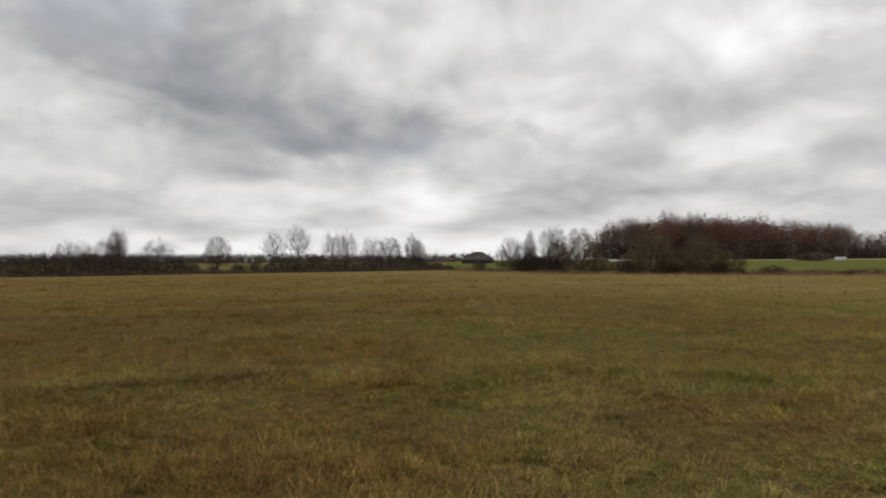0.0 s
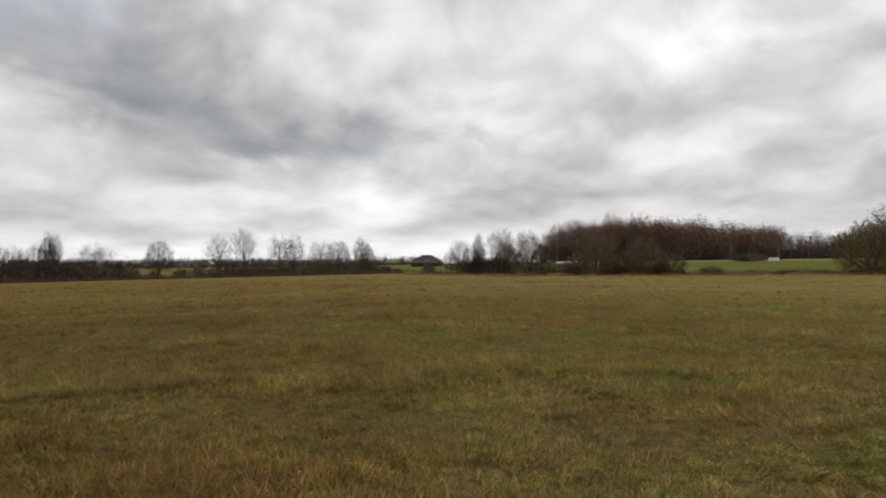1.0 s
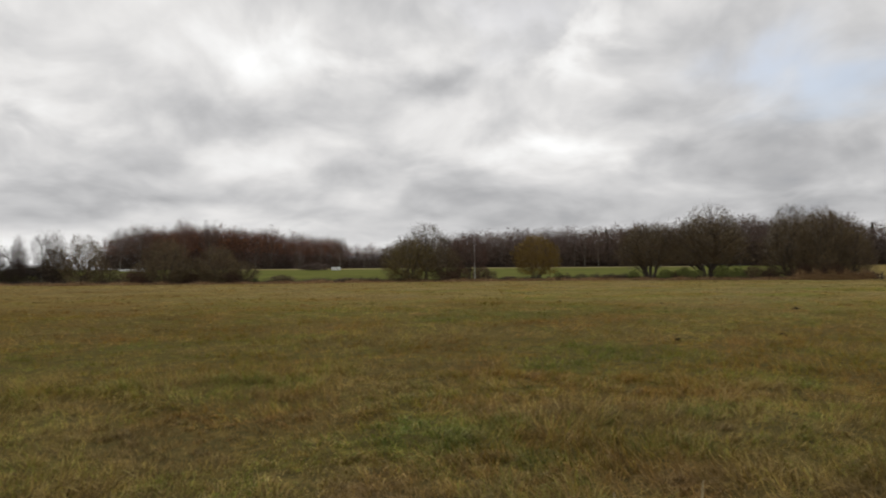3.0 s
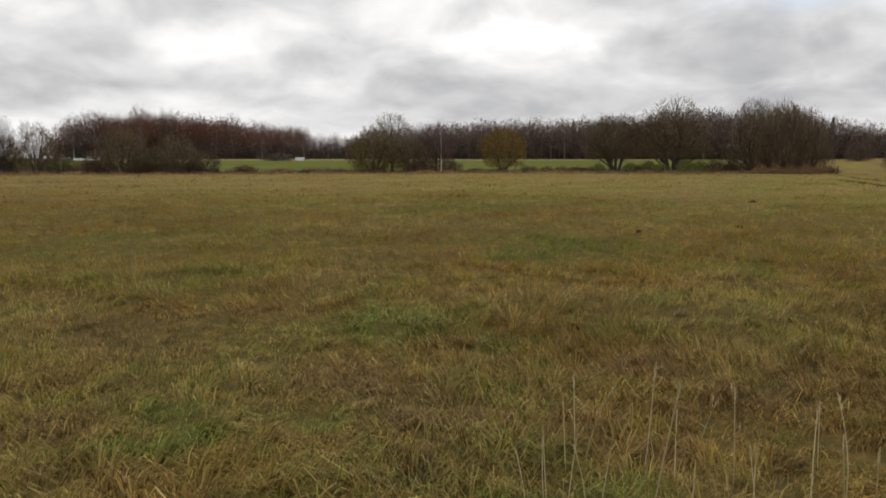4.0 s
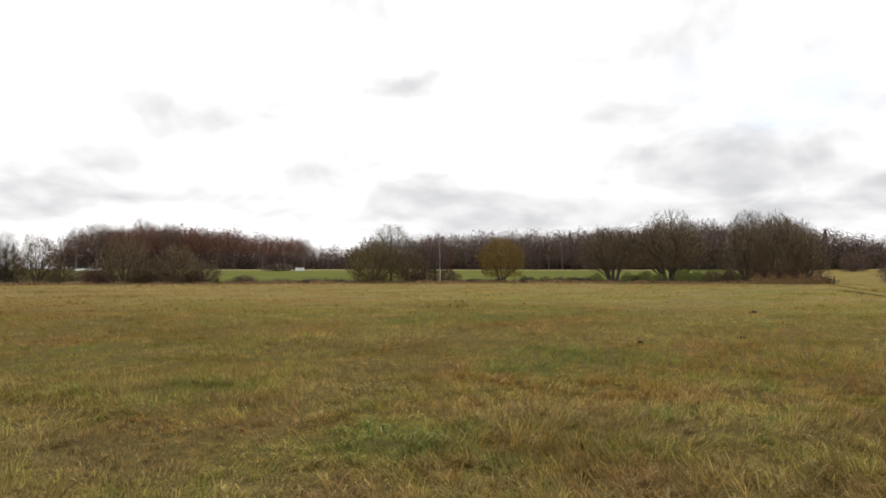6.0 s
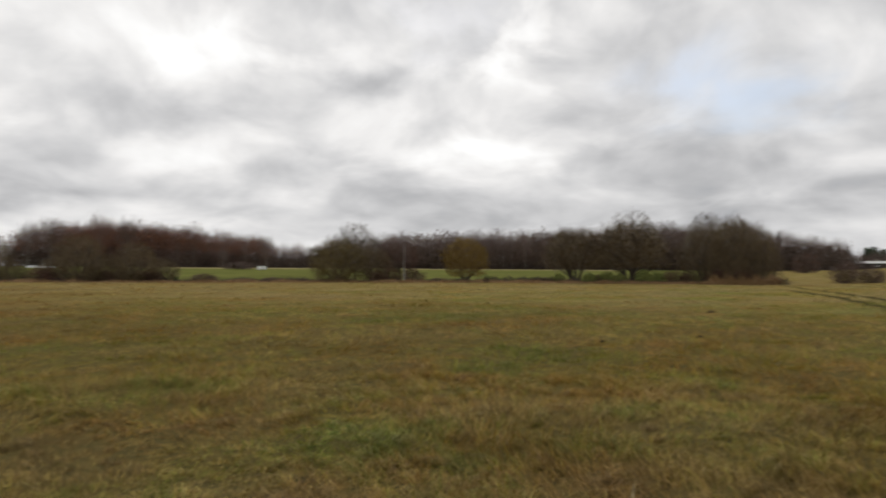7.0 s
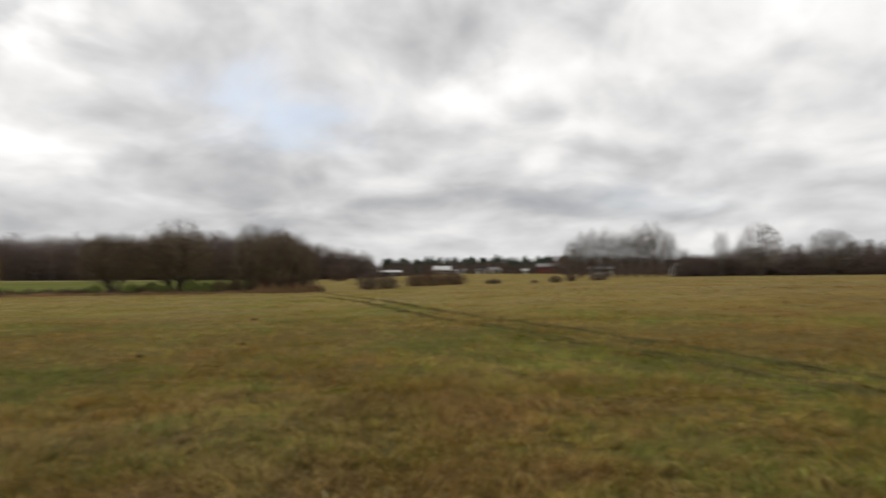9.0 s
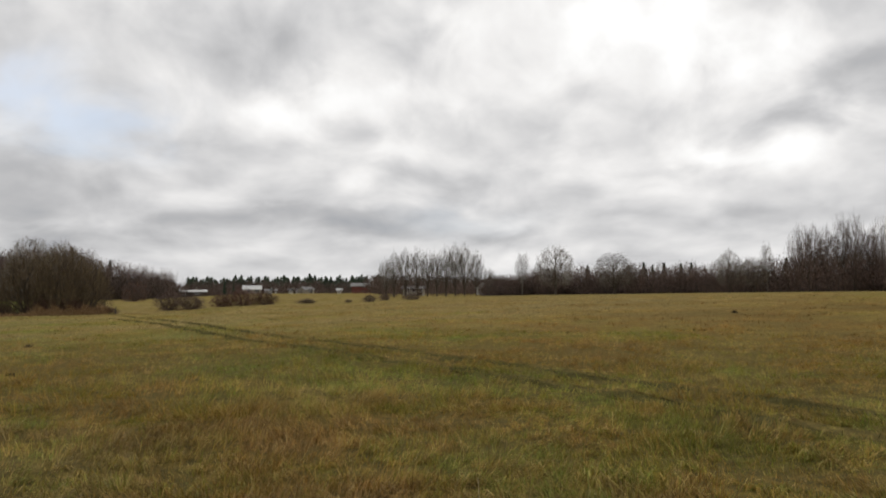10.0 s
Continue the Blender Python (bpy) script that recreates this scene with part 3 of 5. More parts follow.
def blades(name, tufts, per, r0, r1, length, width, spread, power, segments, lean=0.6, mat=None, sector=(-152, 48), spots=()):
    cx, cy = scatter(tufts, r0, r1, power, sector)
    if spots:
        pick = np.array(spots)[rng.integers(0, len(spots), tufts)]
        cx, cy = pick[:, 0] + rng.normal(0, 1, tufts) * pick[:, 2], pick[:, 1] + rng.normal(0, 1, tufts) * pick[:, 2]
    tall = 0.45 + 1.3 * value_noise(cx, cy, 1.3, 3) * (0.35 + value_noise(cx, cy, 0.45, 4))
    tall = np.clip(tall, 0.45, 1.4)
    rut = rut_distance(cx, cy)
    tall = np.where(rut < 0.32, tall * np.clip(1.9 * value_noise(cx, cy, 0.8, 9) - 0.45, 0.15, 0.9), np.where(rut < 0.62, tall * 1.3, tall))
    comb = 9.0 * value_noise(cx, cy, 1.6, 5) + rng.normal(0, 0.9, tufts)
    n = tufts * per
    t = np.repeat(np.arange(tufts), per)
    turn = rng.uniform(0, 6.2832, n)
    off = np.abs(rng.normal(0, spread, n))
    bx, by = cx[t] + np.cos(turn) * off, cy[t] + np.sin(turn) * off
    bz = ground(bx, by) + bank(rut)[t] - 0.01
    ln = length * tall[t] * np.clip(rng.normal(1, 0.3, n), 0.35, 1.8)
    out = np.stack([0.5 * np.cos(turn) + 1.0 * np.cos(comb[t]) + rng.normal(0, 0.3, n), 0.5 * np.sin(turn) + 1.0 * np.sin(comb[t]) + rng.normal(0, 0.3, n)], 1)
    out /= np.hypot(*out.T)[:, None] + 1e-6
    bend = np.clip(rng.normal(lean, 0.32, n), 0.05, 2.1)
    across = np.stack([-out[:, 1], out[:, 0]], 1)
    twist = rng.uniform(-0.9, 0.9, n)
    across = across * np.cos(twist)[:, None] + out * np.sin(twist)[:, None]
    w = width * rng.uniform(0.6, 1.4, n)
    base = np.stack([bx, by, bz], 1)

    def at(s):
        """The blade's middle line: it rises, then droops outwards."""
        a = bend * s
        return base + np.stack([out[:, 0] * ln * s * np.sin(a), out[:, 1] * ln * s * np.sin(a), ln * s * np.cos(a * 1.05)], 1)

    side = np.concatenate([across, np.zeros((n, 1))], 1)
    if segments == 1:
        co = np.stack([base - side * (w / 2)[:, None], base + side * (w / 2)[:, None], at(1.0)], 1)
        me = tris_mesh(name, co, mat)
    else:
        m1, tip = at(0.55), at(1.0)
        co = np.stack([base - side * (w * 0.4)[:, None], base + side * (w * 0.4)[:, None], m1 - side * (w * 0.42)[:, None], m1 + side * (w * 0.42)[:, None], tip], 1).reshape(-1, 3)
        tri = (np.arange(n)[:, None, None] * 5 + np.array([[0, 1, 3], [0, 3, 2], [2, 3, 4]])).reshape(-1, 3)
        me = indexed_mesh(name, co, tri, mat)
    return tagged(new(name, me), "long drooping meadow grass, green and straw brown", "grass", kind="stuff")


blades("near_grass", 5200, 24, 1.4, 5.6, 0.13, 0.0056, 0.075, 1.2, 2, 1.35, M_BLADES)
blades("trodden_grass", 900, 16, 0.05, 1.5, 0.10, 0.008, 0.07, 1.0, 1, 1.3, M_BLADES, (-180, 180))
blades("rear_grass", 6000, 7, 1.4, 11.0, 0.16, 0.011, 0.08, 1.2, 1, 1.0, M_BLADES, (46, 210))
blades("nearby_grass", 10500, 16, 5.4, 10.0, 0.14, 0.0085, 0.08, 1.2, 1, 1.0, M_BLADES)
blades("near_tussocks", 1700, 42, 1.4, 9.8, 0.205, 0.0060, 0.032, 1.35, 2, 1.5, M_BLADES)
blades("green_tussocks", 80, 60, 0, 0, 0.26, 0.0080, 0.045, 1.0, 2, 1.55, M_BLADES,
       spots=[(1.1, 3.9, 0.22), (1.5, 3.8, 0.2), (0.8, 3.3, 0.2), (1.9, 4.3, 0.2), (4.7, 4.9, 0.4), (8.3, 6.7, 0.5), (6.7, 3.7, 0.4), (3.7, 4.6, 0.3), (3.4, 1.9, 0.3), (4.2, 1.0, 0.4), (5.5, -2.5, 0.5)])
blades("middle_grass", 30000, 6, 9.5, 27.0, 0.11, 0.015, 0.09, 1.5, 1, 0.9, M_BLADES_MIDDLE)
blades("middle_tussocks", 6000, 20, 9.5, 30.0, 0.21, 0.012, 0.08, 1.5, 1, 1.1, M_BLADES_MIDDLE)
blades("far_grass", 26000, 4, 25.0, 97.0, 0.065, 0.06, 0.2, 1.5, 1, 0.5, M_BLADES_FAR)
blades("far_tussocks", 4500, 10, 27.0, 96.0, 0.12, 0.06, 0.16, 1.3, 1, 0.8, M_BLADES_FAR)


def edge_grass(name, tufts, per, az0, az1, r0, r1, height, mat, label, seed):
    """Rough uncut grass standing along the meadow's margin."""
    g = np.random.default_rng(seed)
    az, r = np.radians(g.uniform(min(az0, az1), max(az0, az1), tufts)), g.uniform(r0, r1, tufts)
    t = np.repeat(np.arange(tufts), per)
    x, y = (-np.sin(az) * r)[t] + g.normal(0, 0.22, tufts * per), (np.cos(az) * r)[t] + g.normal(0, 0.22, tufts * per)
    base = np.stack([x, y, ground(x, y) - 0.02], 1)
    tall = height * (0.4 + 0.9 * value_noise(base[:, 0], base[:, 1], 2.4, 8)) * g.uniform(0.5, 1.2, len(base))
    side = np.concatenate([g.normal(0, 0.03, (len(base), 2)), np.zeros((len(base), 1))], 1)
    tip = base + np.concatenate([g.normal(0, 0.3, (len(base), 2)), np.ones((len(base), 1))], 1) * tall[:, None]
    tagged(new(name, tris_mesh(name, np.stack([base - side, base + side, tip], 1), mat)), label, "grass", kind="stuff")


edge_grass("margin_grass", 2600, 7, -1, -73, 95.6, 98.6, 0.5, M_REED, "dry uncut grass along the hedge foot", 2)
edge_grass("margin_weeds", 1500, 7, -1, -72, 97.0, 99.6, 0.8, M_TWIG_DARK, "dark dead weeds standing in the hedge bottom", 3)
edge_grass("pasture_grass", 1700, 7, 38, -1, 104, 109, 0.7, M_TWIG, "brown dead weeds before the margin scrub", 4)
edge_grass("sedge_tufts", 300, 12, 32, -140, 26, 94, 0.085, M_SEDGE, "dark sedge tufts dotted over the meadow", 6)


def rut_grass():
    """Dead dark grass hanging into the ruts."""
    g = np.random.default_rng(12)
    for line in RUTS:
        near = line[np.hypot(*line.T) < 62]
        c = np.repeat(near, 34, 0)
        lumpy = value_noise(c[:, 0], c[:, 1], 0.9, 13)
        c = c[g.random(len(c)) < 0.25 + 0.9 * lumpy]
        x, y = c[:, 0] + g.normal(0, 0.2, len(c)), c[:, 1] + g.normal(0, 0.2, len(c))
        base = np.stack([x, y, ground(x, y) + 0.01], 1)
        lean = g.normal(0, 0.09, (len(c), 2))
        tip = base + np.stack([lean[:, 0], lean[:, 1], g.uniform(0.03, 0.13, len(c))], 1)
        side = np.concatenate([g.normal(0, 0.006, (len(c), 2)), np.zeros((len(c), 1))], 1)
        tagged(new("rut_grass", tris_mesh("rut_grass", np.stack([base - side, base + side, tip], 1), M_SEDGE)), "dead dark grass hanging into a wheel rut", "grass", kind="stuff")


rut_grass()


# ---- trees ----
def tube(path, radii, sides, verts, tris):
    """Adds a tapering tube along a path; a path's last radius of 0 closes it to a point."""
    first = len(verts)
    for i, (p, r) in enumerate(zip(path, radii)):
        d = (path[min(i + 1, len(path) - 1)] - path[max(i - 1, 0)])
        d = d / (np.linalg.norm(d) + 1e-9)
        a = np.cross(d, (0.31, 0.95, 0.05))
        a /= np.linalg.norm(a) + 1e-9
        b = np.cross(d, a)
        for k in range(sides):
            q = 6.2832 * k / sides
            verts.append(p + (a * math.cos(q) + b * math.sin(q)) * r)
    for i in range(len(path) - 1):
        for k in range(sides):
            a, b = first + i * sides + k, first + i * sides + (k + 1) % sides
            tris += [(a, b, b + sides), (a, b + sides, a + sides)]


PROFILE = {
    "round": lambda h: np.sqrt(np.clip(1 - ((h - 0.42) / 0.58) ** 2, 0, 1)),
    "airy": lambda h: np.sqrt(np.clip(1 - ((h - 0.56) / 0.56) ** 2, 0, 1)),
    "vase": lambda h: np.clip(0.3 + 1.3 * h, 0, 1) * np.sqrt(np.clip(1 - np.clip((h - 0.5) / 0.5, 0, 1) ** 2, 0, 1)),
    "spire": lambda h: np.clip(0.4 + 1.1 * h, 0, 1) * np.sqrt(np.clip(1 - np.clip((h - 0.35) / 0.65, 0, 1) ** 2, 0, 1)),
    "shrub": lambda h: np.sqrt(np.clip(1 - (h * 0.98) ** 3, 0, 1)) * (0.8 + 0.25 * np.sin(np.pi * np.clip(h, 0, 1))),
}


def unit(v):
    return v / (np.linalg.norm(v, axis=-1, keepdims=True) + 1e-9)


def grow(kind, seed, clear=0.25, limbs=12, boughs=60, sprigs=260, twigs=1500, trunks=1, girth=0.022, twig=0.011, climb=0.9, ragged=0.12, dark_limbs=False, coarse=False):
    """A bare tree one metre high and one metre wide: wood and twigs as (verts, tris), and the twig ends for leaves.
    The crown is filled with shoot ends; each springs from a near point of the level before that already points its way."""
    g = np.random.default_rng(seed)
    ph = g.uniform(0, 6.28, 3)

    def inside(n, power, low=0.0):
        h = low + (1 - low) * g.random(6 * n) ** (1.25 if trunks > 4 and kind == "shrub" else 0.8)
        fill = PROFILE[kind](h) ** 1.5 + 1e-6
        h = g.choice(h, n, p=fill / fill.sum())
        q = g.uniform(0, 6.2832, n)
        lump = 1 - ragged + ragged * (np.sin(3 * q + ph[0] + 5 * h) + 0.8 * np.sin(5 * q + ph[1] - 8 * h))
        r = 0.5 * PROFILE[kind](h) * g.random(n) ** power * lump
        return np.stack([np.cos(q) * r, np.sin(q) * r, clear + (1 - clear) * h * (1 - ragged * 0.6 * h * np.sin(2 * q + ph[2]))], 1)

    def graft(ends, nodes, ways, drop):
        """The best fork for each shoot end."""
        if len(nodes) > 700:
            pick = g.choice(len(nodes), 700, replace=False)
            nodes, ways = nodes[pick], ways[pick]
        aim = ends - np.array([0, 0, 1]) * (drop * np.hypot(ends[:, 0], ends[:, 1]))[:, None]
        best = np.empty(len(ends), int)
        for i in range(0, len(ends), 500):
            d = aim[i:i + 500, None] - nodes[None]
            far = np.sqrt((d ** 2).sum(2)) + 1e-6
            real = ends[i:i + 500, None] - nodes[None]
            cos = (real * ways[None]).sum(2) / (np.sqrt((real ** 2).sum(2)) + 1e-6)
            best[i:i + 500] = ((far + 0.03) * (1.7 - cos) + 0.6 * np.clip(nodes[None, :, 2] - ends[i:i + 500, 2, None] + 0.01, 0, None)).argmin(1)
        return nodes[best], ways[best]

    def run(p, e, way, steps):
        """Paths that leave along the parent and bend over to their end."""
        length = np.linalg.norm(e - p, axis=1)[:, None]
        mid = (p + e) / 2 + (way * length * 0.5 + p - (p + e) / 2) * 0.35
        t = np.linspace(0, 1, steps)
        path = np.stack([p * (1 - u) ** 2 + 2 * mid * u * (1 - u) + e * u * u for u in t], 1)
        wave = g.normal(0, 0.018, path.shape) * length[:, None]
        wave[:, 0] = 0
        return path + wave

    wv, wt, tv, tt = [], [], [], []
    lv, lt = (tv, tt) if dark_limbs else (wv, wt)
    nodes, ways = [], []
    s7 = np.linspace(0, 1, 7)
    for k in range(trunks):
        q = 6.2832 * k / trunks + g.uniform(-0.4, 0.4)
        around = np.array([math.cos(q), math.sin(q), 0])
        if trunks == 1:
            foot, top = np.zeros(3), around * 0.03 + np.array([0, 0, 0.86])
        else:
            h = g.uniform(0.45, 0.8)
            foot = around * g.uniform(0.02, 0.06)
            top = around * 0.5 * float(PROFILE[kind](np.array(h))) * g.uniform(0.35, 0.7) + np.array([0, 0, clear + (1 - clear) * h])
        path = foot + (top - foot) * s7[:, None] + np.concatenate([g.normal(0, 0.007, (7, 2)), np.zeros((7, 1))], 1) * s7[:, None]
        path[:, :2] -= (top - foot)[:2] * (s7 * (1 - s7))[:, None] * 0.5
        tube(path, girth / trunks ** 0.5 * np.array([1.3, 1, 0.86, 0.68, 0.5, 0.32, 0.08]), 4 if coarse else 6, wv, wt)
        for u in np.linspace(0.08, 1, 28):
            nodes.append([np.interp(u, s7, path[:, i]) for i in range(3)])
            ways.append(unit(top - foot))
    nodes, ways = np.array(nodes), np.array(ways)
    if trunks == 1:
        keep = nodes[:, 2] > clear * 0.8
        nodes, ways = nodes[keep], ways[keep]
    for level, (count, power, radius, steps, sides) in enumerate(((limbs, 0.25, girth * 0.34, 4 if coarse else 6, 3 if coarse else 4), (boughs, 0.35, girth * 0.14, 3 if coarse else 4, 3))):
        e = inside(count, power, 0.12)
        p, w = graft(e, nodes, ways, climb if level == 0 else climb * 0.3)
        paths = run(p, e, w, steps)
        for path in paths:
            tube(path, radius * np.linspace(1, 0.2, steps), sides, lv, lt)
        fine = run(p, e, w, 8)
        nodes = np.concatenate([nodes[::3], fine[:, 2:].reshape(-1, 3)])
        ways = np.concatenate([ways[::3], unit(fine[:, 2:] - fine[:, 1:-1]).reshape(-1, 3)])
    # sprigs
    e = inside(sprigs, 0.42)
    p, w = graft(e, nodes, ways, 0.0)
    e = p + (e - p) * np.minimum(1, 0.2 / (np.linalg.norm(e - p, axis=1) + 1e-6))[:, None]
    mid = run(p, e, w, 3)[:, 1]
    width = twig * 0.26
    side = unit(np.cross(e - p, g.normal(0, 1, e.shape)))
    i0 = len(tv)
    tv.extend(np.stack([p - side * width / 2, p + side * width / 2, mid - side * width * 0.4, mid + side * width * 0.4, e], 1).reshape(-1, 3))
    tt.extend(map(tuple, (np.arange(sprigs)[:, None, None] * 5 + np.array([[0, 1, 3], [0, 3, 2], [2, 3, 4]])).reshape(-1, 3) + i0))
    # twigs fork off the sprigs
    pick = g.integers(0, sprigs, twigs)
    u = g.uniform(0.25, 1.0, twigs)[:, None]
    p = mid[pick] * (1 - u) + e[pick] * u
    w = unit(e[pick] - mid[pick] + 1e-7)
    d = unit(w + unit(g.normal(0, 1, w.shape)) * 0.6 + unit(p * np.array([1, 1, 0.3])) * 0.25 + np.array([0, 0, 0.15]))
    ends = p + d * g.uniform(0.035, 0.085, twigs)[:, None]
    side = unit(np.cross(d, g.normal(0, 1, d.shape))) * twig * 0.085
    i0 = len(tv)
    tv.extend(np.stack([p - side, p + side, ends], 1).reshape(-1, 3))
    tt.extend(map(tuple, np.arange(3 * twigs).reshape(-1, 3) + i0))
    tv = np.array(tv)
    size = np.array([0.5 / np.percentile(np.hypot(tv[:, 0], tv[:, 1]), 97.5)] * 2 + [1 / np.percentile(tv[:, 2], 99.3)])
    return (np.array(wv) * size, np.array(wt)), (tv * size, np.array(tt)), np.concatenate([ends, (p + ends) / 2]) * size


def leaf_tris(points, size, per, seed):
    """Small kite-shaped leaves round the given points, of a tree one metre high."""
    g = np.random.default_rng(seed)
    c = np.repeat(points, per, 0) + g.normal(0, size * 1.3, (len(points) * per, 3))
    a = unit(g.normal(0, 1, c.shape))
    b = unit(np.cross(a, g.normal(0, 1, c.shape)))
    s = size * g.uniform(0.6, 1.3, len(c))[:, None]
    v = np.stack([c - a * s, c + b * s * 0.45, c + a * s, c - b * s * 0.45], 1).reshape(-1, 3)
    t = (np.arange(len(c))[:, None, None] * 4 + np.array([[0, 1, 2], [0, 2, 3]])).reshape(-1, 3)
    return v, t


def twig_cloud(kind, count, length, width, seed, clear=0.0, ragged=0.12, power=0.42, upward=0.7, bottom=0.0):
    """Fine twigs filling the crown of a tree one metre high and one metre wide, pointing up and outwards; a low power crowds them to the rim."""
    g = np.random.default_rng(seed)
    ph = g.uniform(0, 6.28, 4)
    h = bottom + (1 - bottom) * g.random(5 * count)
    fill = PROFILE[kind](h) ** 1.6 + 1e-6
    h = g.choice(h, count, p=fill / fill.sum())
    q = g.uniform(0, 6.2832, count)
    lump = 1 - ragged + ragged * (np.sin(3 * q + ph[0] + 5 * h) + 0.7 * np.sin(5 * q + ph[1] - 8 * h) + 0.5 * np.sin(11 * q + ph[3] + 17 * h))
    r = 0.5 * PROFILE[kind](h) * g.random(count) ** power * lump
    c = np.stack([np.cos(q) * r, np.sin(q) * r, clear + (1 - clear) * h * (1 - ragged * 0.5 * h * np.sin(2 * q + ph[2]))], 1)
    d = unit(unit(c * np.array([1, 1, 0.0])) * g.uniform(0.1, 1.0, (count, 1)) + g.normal(0, 0.35, c.shape) + np.array([0, 0, upward]))
    side = unit(np.cross(d, g.normal(0, 1, d.shape))) * (width * g.uniform(0.5, 1.2, count) / 2)[:, None]
    tip = c + d * (length * g.uniform(0.5, 1.4, count))[:, None]
    v = np.stack([c - side, c + side, tip], 1).reshape(-1, 3)
    return v, np.arange(len(v)).reshape(-1, 3)


KINDS = {
    "round": dict(kind="round", clear=0.16, limbs=22, boughs=150, sprigs=700, twigs=2600, girth=0.024, twig=0.014, climb=1.2),
    "airy": dict(kind="airy", clear=0.18, limbs=14, boughs=80, sprigs=420, twigs=1500, girth=0.026, twig=0.014, ragged=0.2, climb=1.3),
    "birch": dict(kind="airy", clear=0.24, limbs=22, boughs=100, sprigs=500, twigs=1800, girth=0.022, twig=0.013, climb=1.3, dark_limbs=True),
    "stem": dict(kind="airy", clear=0.34, limbs=18, boughs=70, sprigs=300, twigs=900, girth=0.027, twig=0.013, climb=1.3, dark_limbs=True),
    "spire": dict(kind="spire", clear=0.1, limbs=26, boughs=110, sprigs=500, twigs=2000, girth=0.022, twig=0.014, climb=2.0),
    "vase": dict(kind="vase", clear=0.16, limbs=22, boughs=120, sprigs=500, twigs=1600, girth=0.027, twig=0.012, climb=1.6),
    "shrub": dict(kind="shrub", clear=0.02, limbs=30, boughs=80, sprigs=140, twigs=260, trunks=7, girth=0.030, twig=0.012),
    "willow": dict(kind="shrub", clear=0.27, limbs=34, boughs=90, sprigs=160, twigs=300, trunks=3, girth=0.036, twig=0.012),
    "low": dict(kind="shrub", clear=0.01, limbs=12, boughs=30, sprigs=90, twigs=200, trunks=6, girth=0.030, twig=0.02, ragged=0.18, coarse=True),
    "tiny": dict(kind="shrub", clear=0.01, limbs=6, boughs=12, sprigs=40, twigs=80, trunks=4, girth=0.04, twig=0.04, coarse=True),
    "golden": dict(kind="round", clear=0.16, limbs=34, boughs=120, sprigs=500, twigs=1200, trunks=9, girth=0.026, twig=0.014),
}
# the fine twigs of a kind: profile, count, length, width, clear stem, raggedness, crowding, upward turn
FINE = {
    "round": ("round", 2600, 0.07, 0.0066, 0.17, 0.08, 0.2, 0.4), "airy": ("airy", 1100, 0.09, 0.0065, 0.2, 0.22, 0.4, 0.9), "birch": ("airy", 1500, 0.08, 0.0055, 0.3, 0.2, 0.45, 0.4),
    "stem": ("airy", 900, 0.08, 0.0055, 0.4, 0.2, 0.45, 0.4), "spire": ("spire", 1600, 0.09, 0.007, 0.12, 0.2, 0.45, 1.4), "vase": ("vase", 1100, 0.11, 0.0066, 0.2, 0.2, 0.4, 1.8),
    "shrub": ("shrub", 7000, 0.09, 0.0064, 0.0, 0.16, 0.36, 0.8), "willow": ("shrub", 8500, 0.08, 0.0062, 0.25, 0.15, 0.36, 0.6),
    "low": ("shrub", 3600, 0.10, 0.0115, 0.0, 0.2, 0.5, 0.8), "tiny": ("shrub", 320, 0.22, 0.035, 0.0, 0.2, 0.45, 1.2), "golden": ("round", 5200, 0.06, 0.008, 0.12, 0.07, 0.36, 0.6),
}
STOCK = {}


def stock(kind, variant):
    """The grown shape of a kind, made once."""
    key = kind, variant
    if key not in STOCK:
        values = dict(KINDS[kind])
        STOCK[key] = grow(values.pop("kind"), 37 * variant + 11 * list(KINDS).index(kind), **values)
    return STOCK[key]


MESHES = {}


def tree(name, label, category, kind, variant, az, r, height, width, wood, twig, leaf=None, leaf_size=0.02, per=1, group="", leaf_share=1.0, sink=0.0):
    """One tree or bush of its own: trunk with limbs, twigs, and leaves where it still has them."""
    key = kind, variant, wood.name, twig.name, leaf.name if leaf else "", leaf_size, per, leaf_share
    if key not in MESHES:
        (wv, wt), (tv, tt), ends = stock(kind, variant)
        profile, count, length, wide, clear, ragged, power, upward = FINE[kind]
        fv, ft = twig_cloud(profile, count, length, wide, 71 * variant + len(kind), clear, ragged, power, upward)
        made = [indexed_mesh("trunk", wv, wt, wood), indexed_mesh("crown", np.concatenate([tv, fv]), np.concatenate([tt, ft + len(tv)]), twig)]
        if leaf:
            g = np.random.default_rng(variant)
            pick = ends[g.random(len(ends)) < leaf_share]
            made.append(indexed_mesh("foliage", *leaf_tris(pick, leaf_size, per, variant), leaf))
        MESHES[key] = made
    ob = tagged(new(name), label, category, group)
    ob.empty_display_size = 0.3
    for me in MESHES[key]:
        child = new(me.name.split(".")[0], me)
        child.parent = ob
    turn = (az * 37.0 + r * 11.0) % 360
    ob.matrix_world = Matrix.LocRotScale(spot(az, r, 0.05 + sink), Euler((0, 0, radians(turn))), (width, width, height))
    return ob


